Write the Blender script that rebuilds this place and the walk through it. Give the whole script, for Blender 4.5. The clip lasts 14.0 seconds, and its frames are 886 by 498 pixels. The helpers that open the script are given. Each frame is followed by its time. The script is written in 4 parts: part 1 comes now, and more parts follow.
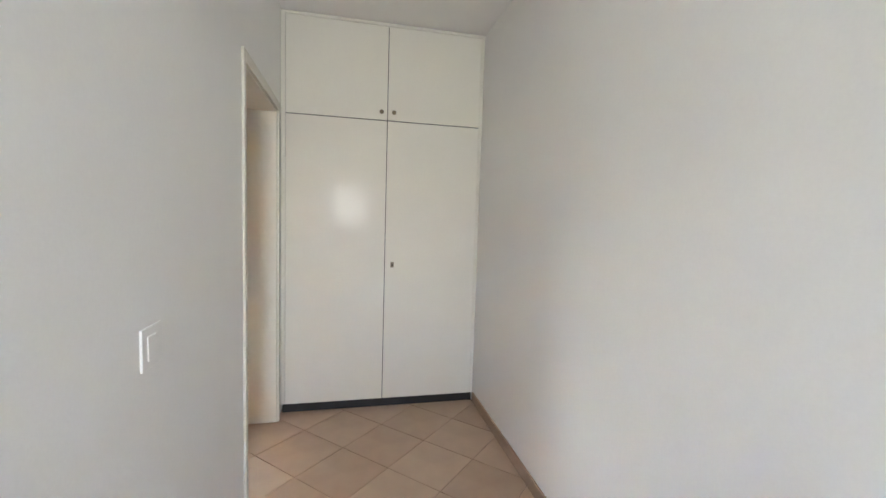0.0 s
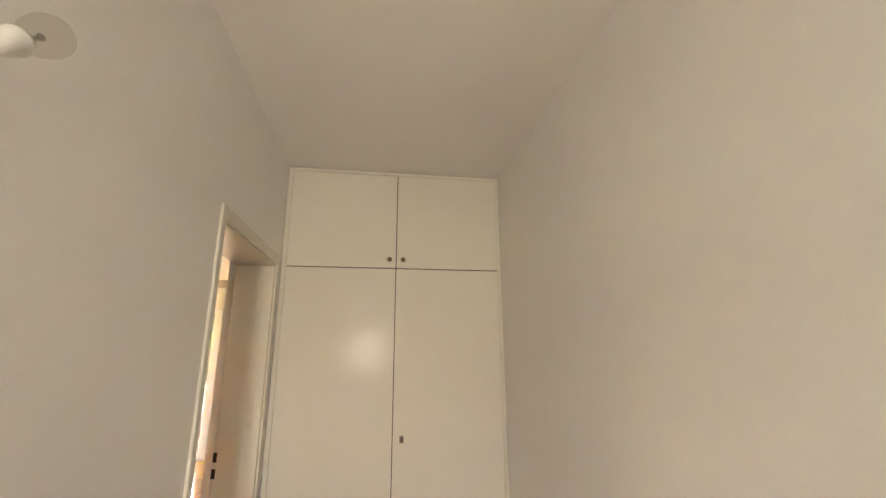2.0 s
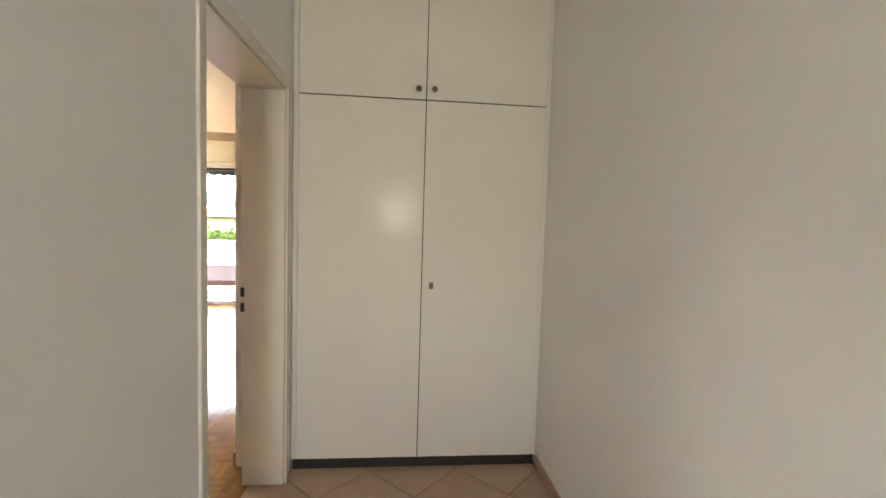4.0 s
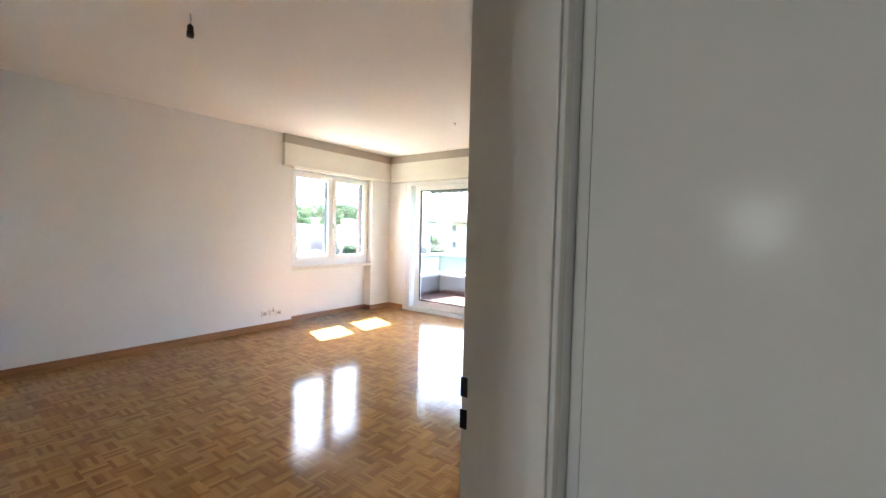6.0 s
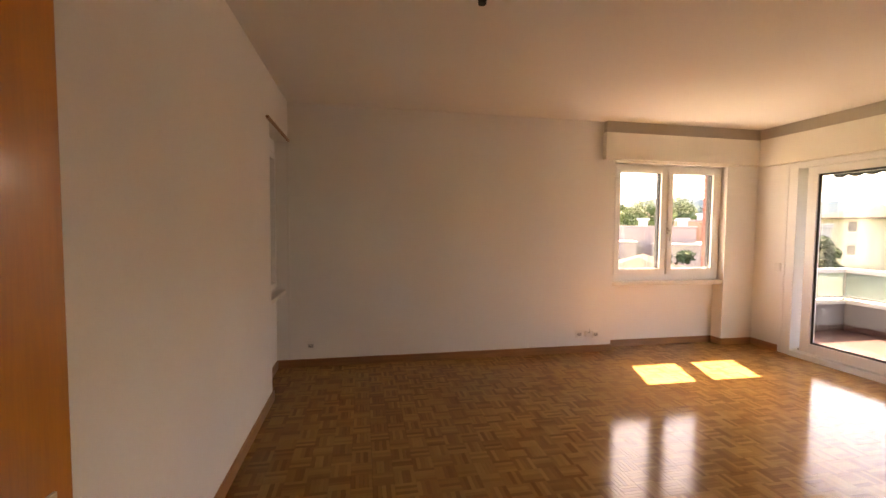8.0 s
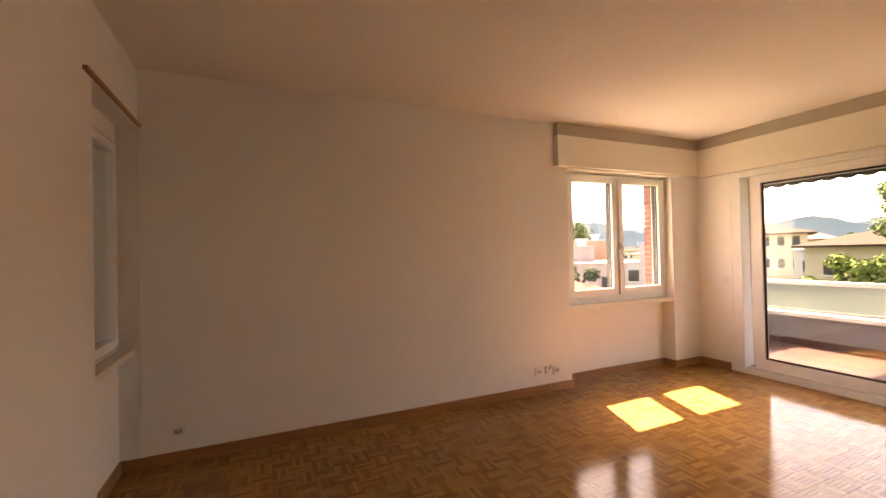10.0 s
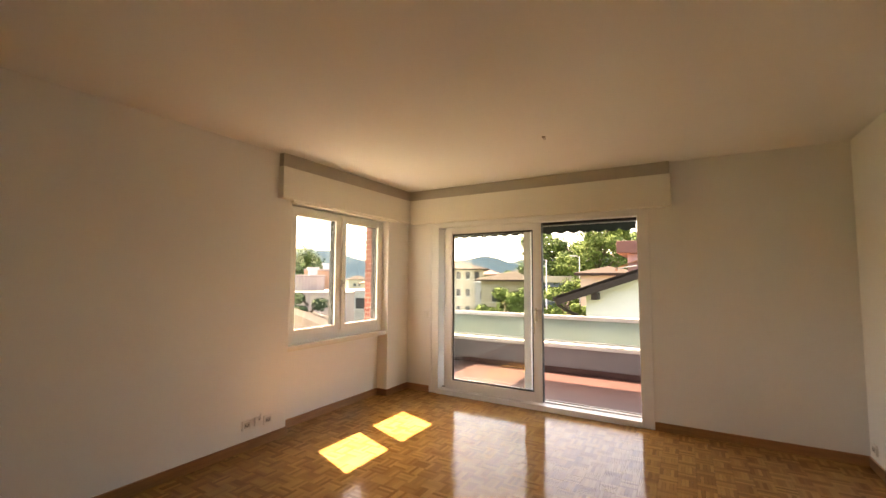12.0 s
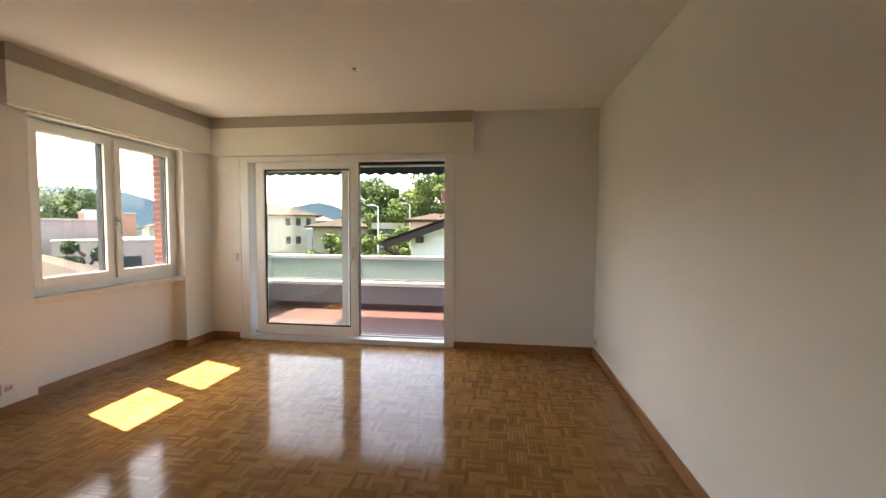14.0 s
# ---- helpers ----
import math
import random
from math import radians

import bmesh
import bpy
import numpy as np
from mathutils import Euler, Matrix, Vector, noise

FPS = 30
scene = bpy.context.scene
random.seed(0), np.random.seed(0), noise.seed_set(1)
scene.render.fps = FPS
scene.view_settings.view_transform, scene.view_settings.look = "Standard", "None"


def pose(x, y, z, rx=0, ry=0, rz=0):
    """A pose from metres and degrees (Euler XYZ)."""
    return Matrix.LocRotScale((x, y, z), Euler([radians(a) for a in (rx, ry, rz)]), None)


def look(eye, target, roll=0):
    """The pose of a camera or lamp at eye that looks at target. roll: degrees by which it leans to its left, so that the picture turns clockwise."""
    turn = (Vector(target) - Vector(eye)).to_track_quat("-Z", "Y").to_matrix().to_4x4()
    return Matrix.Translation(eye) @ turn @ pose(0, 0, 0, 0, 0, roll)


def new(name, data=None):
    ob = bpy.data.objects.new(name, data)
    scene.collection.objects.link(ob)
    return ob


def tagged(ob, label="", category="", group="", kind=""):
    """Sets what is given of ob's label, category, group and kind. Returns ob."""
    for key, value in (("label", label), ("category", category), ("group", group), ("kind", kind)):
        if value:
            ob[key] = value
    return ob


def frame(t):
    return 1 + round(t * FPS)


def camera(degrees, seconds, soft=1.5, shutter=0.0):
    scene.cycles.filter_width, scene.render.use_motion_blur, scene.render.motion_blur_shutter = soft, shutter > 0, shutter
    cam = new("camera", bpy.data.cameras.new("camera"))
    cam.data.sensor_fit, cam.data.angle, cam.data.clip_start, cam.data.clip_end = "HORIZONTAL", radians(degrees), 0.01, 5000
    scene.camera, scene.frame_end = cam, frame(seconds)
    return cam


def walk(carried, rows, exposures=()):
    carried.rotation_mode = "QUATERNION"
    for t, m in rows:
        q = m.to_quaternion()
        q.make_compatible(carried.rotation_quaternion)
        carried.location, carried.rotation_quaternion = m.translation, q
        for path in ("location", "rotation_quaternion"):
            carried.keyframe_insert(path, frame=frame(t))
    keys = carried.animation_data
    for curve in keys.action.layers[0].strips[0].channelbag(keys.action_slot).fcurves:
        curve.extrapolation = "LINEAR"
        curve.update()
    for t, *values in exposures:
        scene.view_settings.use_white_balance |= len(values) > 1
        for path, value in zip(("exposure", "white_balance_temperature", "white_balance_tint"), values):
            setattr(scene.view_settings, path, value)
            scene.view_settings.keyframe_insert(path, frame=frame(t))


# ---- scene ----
cam = camera(94.0, 14.0)
PATH = [
    (0, (5.321, -7.393, 1.367), (5.763, -5.448, 1.214), 1.8),
    (0.5, (5.361, -7.126, 1.36), (5.717, -5.16, 1.277), 2.5),
    (1, (5.425, -7.047, 1.442), (5.708, -5.082, 1.689), 1.9),
    (1.5, (5.454, -7.051, 1.523), (5.745, -5.147, 2.061), 0.1),
    (2, (5.464, -7.043, 1.504), (5.762, -5.126, 1.988), -0.3),
    (2.5, (5.476, -7.035, 1.453), (5.785, -5.071, 1.676), 0.4),
    (2.7, (5.476, -7.035, 1.43), (5.791, -5.063, 1.533), 0.6),
    (4.8, (5.449, -6.216, 1.343), (5.261, -4.23, 1.198), 1.9),
    (5, (5.434, -6.053, 1.336), (5.093, -4.087, 1.199), 1.7),
    (5.5, (5.365, -5.72, 1.362), (4.551, -3.897, 1.247), 1.2),
    (6, (5.184, -5.424, 1.354), (4.007, -3.809, 1.27), 1.4),
    (6.5, (4.966, -5.203, 1.325), (3.419, -3.936, 1.26), 0.9),
    (7, (4.709, -4.934, 1.324), (2.879, -4.13, 1.244), 0.4),
    (7.5, (4.586, -4.844, 1.414), (2.644, -4.38, 1.307), 0.4),
    (7.7, (4.522, -4.852, 1.418), (2.561, -4.473, 1.314), 0.5),
    (9.8, (3.467, -4.826, 1.379), (1.583, -4.155, 1.386), -1.0),
    (10, (3.38, -4.847, 1.363), (1.55, -4.039, 1.385), -1.3),
    (10.5, (3.264, -4.849, 1.413), (1.62, -3.711, 1.451), -0.8),
    (11, (3.266, -4.766, 1.407), (1.835, -3.372, 1.507), 0.1),
    (11.5, (3.319, -4.709, 1.453), (2.097, -3.133, 1.603), 0.2),
    (12, (3.355, -4.689, 1.462), (2.346, -2.967, 1.603), 0.3),
    (12.5, (3.408, -4.663, 1.427), (2.608, -2.831, 1.496), 0.3),
    (13, (3.461, -4.657, 1.398), (2.866, -2.747, 1.378), 0.4),
    (13.5, (3.529, -4.649, 1.356), (3.115, -2.693, 1.28), 0.4),
    (14, (3.554, -4.648, 1.369), (3.283, -2.669, 1.261), 0.4),
]
walk(cam, [(t, look(eye, target, roll)) for t, eye, target, roll in PATH],
     exposures=[(0, 6.3, 6500, 14), (1, 6.25, 7700, 17), (2, 6.08, 8900, 19), (2.7, 6.0, 8900, 19), (5, 5.65, 7000, 13), (5.5, 5.3, 8600, 22), (6, 5.15, 6100, 12), (6.5, 5.05, 5650, 13),
                (7, 4.6, 5700, 14), (7.5, 4.3, 8700, 28), (10, 4.15, 11500, 38), (11, 3.9, 11000, 25), (12.5, 3.82, 9500, 20), (14, 3.70, 7700, 15)])

# ---- world and sun ----
SUN_WAY = Vector((1.0, -0.36, -1.55)).normalized()
world = bpy.data.worlds.new("sky")
scene.world = world
world.use_nodes = True
wn = world.node_tree.nodes
sky = wn.new("ShaderNodeTexSky")
sky.sky_type = "NISHITA"
sky.sun_disc = False
sky.sun_elevation = math.asin(-SUN_WAY.z)
sky.sun_rotation = math.atan2(-SUN_WAY.x, -SUN_WAY.y)
sky.dust_density = 3.0
world.node_tree.links.new(sky.outputs[0], wn["Background"].inputs[0])
wn["Background"].inputs[1].default_value = 0.12
sun = new("sun", bpy.data.lights.new("sun", "SUN"))
sun.data.energy, sun.data.angle, sun.data.color = 3.4, radians(0.55), (1.0, 0.94, 0.86)
sun.rotation_mode = "QUATERNION"
sun.rotation_quaternion = SUN_WAY.to_track_quat("-Z", "Y")
sun.location = (-10, 4, 14)


# ---- materials ----
def material(name, color, rough=0.6, metal=0.0, var=0.08, scale=6.0, grain=60.0, bump=0.1, depth=0.002, coat=0.0, stretch=(1, 1, 1), second=None, spec=0.5):
    """A painted, plastered or solid surface with two scales of variation."""
    m = bpy.data.materials.new(name)
    m.use_nodes = True
    n, l = m.node_tree.nodes, m.node_tree.links
    b = n["Principled BSDF"]
    b.inputs["Roughness"].default_value, b.inputs["Metallic"].default_value = rough, metal
    b.inputs["Coat Weight"].default_value, b.inputs["Coat Roughness"].default_value = coat, 0.12
    b.inputs["Specular IOR Level"].default_value = spec
    co = n.new("ShaderNodeTexCoord")
    mp = n.new("ShaderNodeMapping")
    mp.inputs["Scale"].default_value = stretch
    l.new(co.outputs["Object"], mp.inputs[0])
    big, fine = n.new("ShaderNodeTexNoise"), n.new("ShaderNodeTexNoise")
    big.inputs["Scale"].default_value, fine.inputs["Scale"].default_value = scale, grain
    big.inputs["Detail"].default_value, fine.inputs["Detail"].default_value = 3.0, 4.0
    for t in (big, fine):
        l.new(mp.outputs[0], t.inputs["Vector"])
    add = n.new("ShaderNodeMath")
    add.operation = "MULTIPLY_ADD"
    l.new(fine.outputs["Fac"], add.inputs[0])
    add.inputs[1].default_value = 0.5
    l.new(big.outputs["Fac"], add.inputs[2])
    ramp = n.new("ShaderNodeMapRange")
    ramp.inputs["From Min"].default_value, ramp.inputs["From Max"].default_value = 0.45, 1.05
    l.new(add.outputs[0], ramp.inputs["Value"])
    mix = n.new("ShaderNodeMix")
    mix.data_type = "RGBA"
    l.new(ramp.outputs[0], mix.inputs["Factor"])
    lo = second or [c * (1 - var) for c in color]
    hi = [min(c * (1 + var * 0.6), 0.95) for c in color]
    mix.inputs["A"].default_value, mix.inputs["B"].default_value = (*lo, 1), (*hi, 1)
    l.new(mix.outputs["Result"], b.inputs["Base Color"])
    if bump:
        bp = n.new("ShaderNodeBump")
        bp.inputs["Strength"].default_value, bp.inputs["Distance"].default_value = bump, depth
        l.new(fine.outputs["Fac"], bp.inputs["Height"])
        l.new(bp.outputs[0], b.inputs["Normal"])
    return m


def pieces_material(name, dark, light, rough=0.35, grain=40.0, stretch=(1, 1, 1), coat=0.0, bump=0.15, spread=1.0):
    """Alike pieces that each have a tone of their own, with a grain."""
    m = material(name, light, rough, 0.0, 0.1, 5.0, grain, bump, 0.001, coat, stretch)
    n, l = m.node_tree.nodes, m.node_tree.links
    b = n["Principled BSDF"]
    geo, info = n.new("ShaderNodeNewGeometry"), n.new("ShaderNodeObjectInfo")
    both = n.new("ShaderNodeCombineXYZ")
    l.new(geo.outputs["Random Per Island"], both.inputs[0])
    l.new(info.outputs["Random"], both.inputs[1])
    white = n.new("ShaderNodeTexWhiteNoise")
    white.noise_dimensions = "2D"
    l.new(both.outputs[0], white.inputs["Vector"])
    tone = n.new("ShaderNodeMix")
    tone.data_type = "RGBA"
    tone.inputs["A"].default_value, tone.inputs["B"].default_value = (*dark, 1), (*light, 1)
    power = n.new("ShaderNodeMath")
    power.operation = "POWER"
    power.inputs[1].default_value = spread
    l.new(white.outputs["Value"], power.inputs[0])
    l.new(power.outputs[0], tone.inputs["Factor"])
    old = b.inputs["Base Color"].links[0].from_socket
    mul = n.new("ShaderNodeMix")
    mul.data_type, mul.blend_type = "RGBA", "MULTIPLY"
    mul.inputs["Factor"].default_value = 1.0
    ratio = n.new("ShaderNodeMix")
    ratio.data_type, ratio.blend_type = "RGBA", "DIVIDE"
    ratio.inputs["Factor"].default_value = 1.0
    l.new(old, ratio.inputs["A"])
    ratio.inputs["B"].default_value = (*light, 1)
    l.new(ratio.outputs["Result"], mul.inputs["A"])
    l.new(tone.outputs["Result"], mul.inputs["B"])
    l.new(mul.outputs["Result"], b.inputs["Base Color"])
    return m


def glass_material(name, tint=(0.96, 0.98, 0.97), milky=0.0, milk=(0.75, 0.85, 0.8)):
    m = bpy.data.materials.new(name)
    m.use_nodes = True
    n, l = m.node_tree.nodes, m.node_tree.links
    n.remove(n["Principled BSDF"])
    clear, gloss, fres, mix = n.new("ShaderNodeBsdfTransparent"), n.new("ShaderNodeBsdfGlossy"), n.new("ShaderNodeLayerWeight"), n.new("ShaderNodeMixShader")
    clear.inputs[0].default_value = (*tint, 1)
    gloss.inputs["Roughness"].default_value = 0.02
    steep, some = n.new("ShaderNodeMath"), n.new("ShaderNodeMath")
    steep.operation, some.operation = "POWER", "MULTIPLY_ADD"
    steep.inputs[1].default_value, some.inputs[1].default_value, some.inputs[2].default_value = 4.0, 0.32, 0.035
    l.new(fres.outputs["Facing"], steep.inputs[0])
    l.new(steep.outputs[0], some.inputs[0])
    l.new(some.outputs[0], mix.inputs[0])
    body = clear.outputs[0]
    if milky:
        see, dif, both = n.new("ShaderNodeBsdfTranslucent"), n.new("ShaderNodeBsdfDiffuse"), n.new("ShaderNodeMixShader")
        see.inputs[0].default_value, dif.inputs[0].default_value = (*milk, 1), (*milk, 1)
        l.new(see.outputs[0], both.inputs[1])
        l.new(dif.outputs[0], both.inputs[2])
        over = n.new("ShaderNodeMixShader")
        over.inputs[0].default_value = milky
        l.new(clear.outputs[0], over.inputs[1])
        l.new(both.outputs[0], over.inputs[2])
        body = over.outputs[0]
    l.new(body, mix.inputs[1])
    l.new(gloss.outputs[0], mix.inputs[2])
    l.new(mix.outputs[0], n["Material Output"].inputs[0])
    return m


M_WALL = material("wall_paint", (0.84, 0.83, 0.805), 0.85, var=0.035, scale=1.3, grain=110, bump=0.16, depth=0.003)
M_CEIL = material("ceiling_paint", (0.86, 0.84, 0.81), 0.9, var=0.03, scale=1.0, grain=140, bump=0.15, depth=0.002)
M_WHITE = material("white_lacquer", (0.80, 0.79, 0.76), 0.35, var=0.03, scale=3, grain=50, bump=0.04, depth=0.001)
M_PVC = material("white_frame_plastic", (0.82, 0.82, 0.81), 0.3, var=0.025, scale=4, grain=60, bump=0.03, depth=0.001)
M_CREAM = material("cream_lacquer", (0.74, 0.71, 0.63), 0.15, spec=0.045, var=0.03, scale=2, grain=80, bump=0.06, depth=0.001)
M_BOX = material("cream_box_paint", (0.80, 0.77, 0.69), 0.6, var=0.03, scale=2, grain=90, bump=0.1, depth=0.001)
M_BAND = material("grey_brown_strip", (0.47, 0.42, 0.35), 0.7, var=0.06, scale=3, grain=60, bump=0.05)
M_BASE = material("baseboard_wood", (0.38, 0.175, 0.066), 0.35, var=0.3, scale=3, grain=30, bump=0.1, depth=0.001, stretch=(1, 1, 12), coat=0.2)
M_DOOR = material("orange_brown_veneer", (0.55, 0.20, 0.026), 0.3, var=0.2, scale=2.0, grain=26, bump=0.04, depth=0.001, stretch=(9, 9, 0.5), coat=0.3)
M_DOORDARK = material("dark_brown_veneer", (0.15, 0.045, 0.012), 0.35, var=0.2, scale=2.0, grain=26, bump=0.04, depth=0.001, stretch=(9, 9, 0.5), coat=0.2)
M_ALU = material("anodised_aluminium", (0.62, 0.58, 0.50), 0.32, 1.0, 0.08, 20, 200, 0.05, 0.0005)
M_STEEL = material("grey_steel", (0.45, 0.44, 0.42), 0.35, 1.0, 0.1, 20, 150, 0.05, 0.0005)
M_BRONZE = material("dark_bronze", (0.20, 0.165, 0.12), 0.35, 1.0, 0.15, 20, 150, 0.05, 0.0005)
# Black plastic; also paints the shade in wardrobe gaps, keyholes and socket holes.
M_BLACK = material("black_plastic_and_gap_shade", (0.012, 0.012, 0.012), 0.5, var=0.2, scale=10, grain=100, bump=0.05)
M_RUBBER = material("dark_gasket", (0.02, 0.022, 0.024), 0.6, var=0.2, scale=10, grain=100, bump=0.05)
M_SOCKET = material("white_socket_plastic", (0.80, 0.79, 0.76), 0.35, var=0.03, scale=20, grain=120, bump=0.02)
M_INSERT = material("grey_socket_insert", (0.50, 0.49, 0.47), 0.4, var=0.04, scale=20, grain=120, bump=0.02)
M_PARQ = pieces_material("oak_parquet", (0.235, 0.115, 0.036), (0.40, 0.218, 0.076), 0.12, 22.0, (1, 1, 1), 0.0, 0.11, 0.9)
M_PARQ.node_tree.nodes["Principled BSDF"].inputs["Specular IOR Level"].default_value = 0.14
M_JOINT = material("floor_joint", (0.10, 0.06, 0.03), 0.7, var=0.2, scale=8, grain=90, bump=0.2)
M_TILE = pieces_material("terracotta_tile", (0.44, 0.30, 0.205), (0.53, 0.375, 0.265), 0.42, 9.0, (1, 1, 1), 0.0, 0.12)
M_GROUT = material("tile_grout", (0.16, 0.11, 0.085), 0.9, var=0.2, scale=10, grain=150, bump=0.3)
M_TILEBASE = material("tile_skirting", (0.42, 0.29, 0.20), 0.4, var=0.12, scale=5, grain=40, bump=0.08)
M_GLASS = glass_material("clear_glass")
M_MILK = glass_material("frosted_glass", (0.8, 0.9, 0.86), 0.8, (0.27, 0.315, 0.295))
M_MARBLE = material("cream_stone_sill", (0.74, 0.70, 0.62), 0.3, var=0.08, scale=6, grain=70, bump=0.03)
M_BALC = material("red_balcony_floor", (0.060, 0.027, 0.024), 0.5, spec=0.3, var=0.18, scale=1.5, grain=60, bump=0.15)
M_BALCSKIRT = material("red_skirting_paint", (0.05, 0.018, 0.016), 0.6, var=0.2, scale=3, grain=60, bump=0.1)
M_PARAPET = material("grey_render", (0.17, 0.158, 0.162), 0.9, var=0.1, scale=2, grain=120, bump=0.4, depth=0.004)
M_COPING = material("pale_concrete_coping", (0.54, 0.52, 0.49), 0.8, var=0.1, scale=3, grain=100, bump=0.2)
M_RAIL = material("white_painted_rail", (0.52, 0.50, 0.49), 0.4, var=0.06, scale=5, grain=80, bump=0.05)
M_AWN = material("dark_green_awning_cloth", (0.012, 0.022, 0.02), 0.85, var=0.2, scale=8, grain=200, bump=0.2)
M_BRICK = pieces_material("red_brick", (0.11, 0.030, 0.024), (0.19, 0.055, 0.040), 0.85, 60.0, (1, 1, 1), 0.0, 0.5)
M_MORTAR = material("brick_mortar", (0.30, 0.25, 0.22), 0.95, var=0.15, scale=8, grain=120, bump=0.4)
M_SHUT = material("grey_roller_shutter", (0.09, 0.078, 0.066), 0.6, var=0.1, scale=4, grain=60, bump=0.05)
M_BULB = glass_material("bulb_glass", (0.93, 0.92, 0.9))


# ---- mesh helpers ----
def add_box(bm, x0, x1, y0, y1, z0, z1, bevel=0.0):
    m = Matrix.Translation(((x0 + x1) / 2, (y0 + y1) / 2, (z0 + z1) / 2)) @ Matrix.Diagonal((x1 - x0, y1 - y0, z1 - z0, 1))
    made = bmesh.ops.create_cube(bm, size=1, matrix=m)["verts"]
    if bevel:
        edges = list({e for v in made for e in v.link_edges})
        bmesh.ops.bevel(bm, geom=edges, offset=bevel, segments=2, affect="EDGES", profile=0.6)


def boxes(*rows, bevel=0.0):
    bm = bmesh.new()
    for r in rows:
        add_box(bm, *r, bevel=bevel)
    return bm


def add_tube(bm, points, radius, sides=10, caps=True):
    """A round bar along points; radius: one number, or one a point."""
    pts = [Vector(p) for p in points]
    rads = radius if isinstance(radius, (list, tuple)) else [radius] * len(pts)
    rings, side = [], None
    for i, p in enumerate(pts):
        d = (pts[min(i + 1, len(pts) - 1)] - pts[max(i - 1, 0)]).normalized()
        if side is None:
            side = d.orthogonal().normalized()
        side = (side - d * side.dot(d)).normalized()
        up = d.cross(side)
        rings.append([bm.verts.new(p + (side * math.cos(a) + up * math.sin(a)) * rads[i]) for a in (2 * math.pi * k / sides for k in range(sides))])
    for a, b in zip(rings, rings[1:]):
        for k in range(sides):
            bm.faces.new((a[k], a[(k + 1) % sides], b[(k + 1) % sides], b[k])).smooth = True
    if caps:
        bm.faces.new(rings[0][::-1])
        bm.faces.new(rings[-1])


def tube(points, radius, sides=10):
    bm = bmesh.new()
    add_tube(bm, points, radius, sides)
    return bm


def turned(profile, sides=20, m=Matrix()):
    """A lathe shape about z: profile of (radius, height)."""
    bm = bmesh.new()
    rings = [[bm.verts.new(m @ Vector((r * math.cos(2 * math.pi * k / sides), r * math.sin(2 * math.pi * k / sides), z))) for k in range(sides)] for r, z in profile]
    for a, b in zip(rings, rings[1:]):
        for k in range(sides):
            bm.faces.new((a[k], a[(k + 1) % sides], b[(k + 1) % sides], b[k])).smooth = True
    bm.faces.new(rings[0][::-1])
    bm.faces.new(rings[-1])
    return bm


def mesh_of(name, bm, mat):
    me = bpy.data.meshes.new(name)
    bm.normal_update()
    bm.to_mesh(me)
    bm.free()
    me.materials.append(mat)
    return me


def part(name, bm, mat, parent, label=""):
    """One mesh object under a thing or a part, built in the parent's own axes."""
    ob = new(name, mesh_of(name, bm, mat))
    ob.parent = parent
    return tagged(ob, label)


def thing(name, label, category, m=Matrix(), group="", kind=""):
    ob = new(name)
    ob.matrix_basis = m
    ob.empty_display_size = 0.1
    return tagged(ob, label, category, group, kind)


def solid(name, bm, mat, label, category, group="", kind=""):
    return tagged(new(name, mesh_of(name, bm, mat)), label, category, group, kind)


def structure(name, bm, mat, label, category):
    return solid(name, bm, mat, label, category, kind="structure")


def wall_rows(axis, c0, c1, a0, a1, z0, z1, holes=()):
    """Boxes of a wall across the axis, between c0 and c1, along a0 to a1, round holes (a0, a1, z0, z1) that don't overlap along a."""
    rows, at = [], a0
    for h0, h1, hz0, hz1 in sorted(holes):
        rows += [(at, h0, z0, z1), (h0, h1, z0, hz0), (h0, h1, hz1, z1)]
        at = h1
    rows.append((at, a1, z0, z1))
    rows = [r for r in rows if r[1] - r[0] > 1e-4 and r[3] - r[2] > 1e-4]
    return [(c0, c1, r[0], r[1], r[2], r[3]) if axis == "x" else (r[0], r[1], c0, c1, r[2], r[3]) for r in rows]


# ---- large structure ----
H_ROOM, H_HALL = 2.625, 2.655
XW, XE, XH, XF = 0.100, 4.575, 4.875, 6.24          # living room's west and east walls, the hall's two walls
YN, YNW, YS, YW = -0.05, -0.072, -5.575, -4.505       # north wall, south wall, wardrobe front
R_Y0, R_Y1, R_X = -2.02, -0.508, -0.055  # west window's recess
N_X1, N_Y = 0.905, -5.695                # south window's recess
D_Y0, D_Y1, D_Z = -5.46, -4.61, 2.0   # doorway in the east wall

structure("floor", boxes((-0.2, XE + 0.12, -5.75, 0.02, -0.15, -0.003)), M_JOINT, "dark joints under a glossy oak mosaic parquet floor", "floor")
hall_floor = structure("floor_hall", boxes((XE + 0.12, XF + 0.1, -9.7, -3.7, -0.15, -0.006)), M_GROUT, "brown grout of a diagonal terracotta tile floor", "floor")
structure("ceiling", boxes((-0.45, XE + 0.1, -6.0, 0.3, H_ROOM, H_ROOM + 0.2)), M_CEIL, "matt white painted living room ceiling", "ceiling")
structure("ceiling_hall", boxes((XE + 0.102, XF + 0.2, -9.8, -3.6, H_HALL, H_HALL + 0.2)), M_CEIL, "matt white painted hall ceiling", "ceiling")

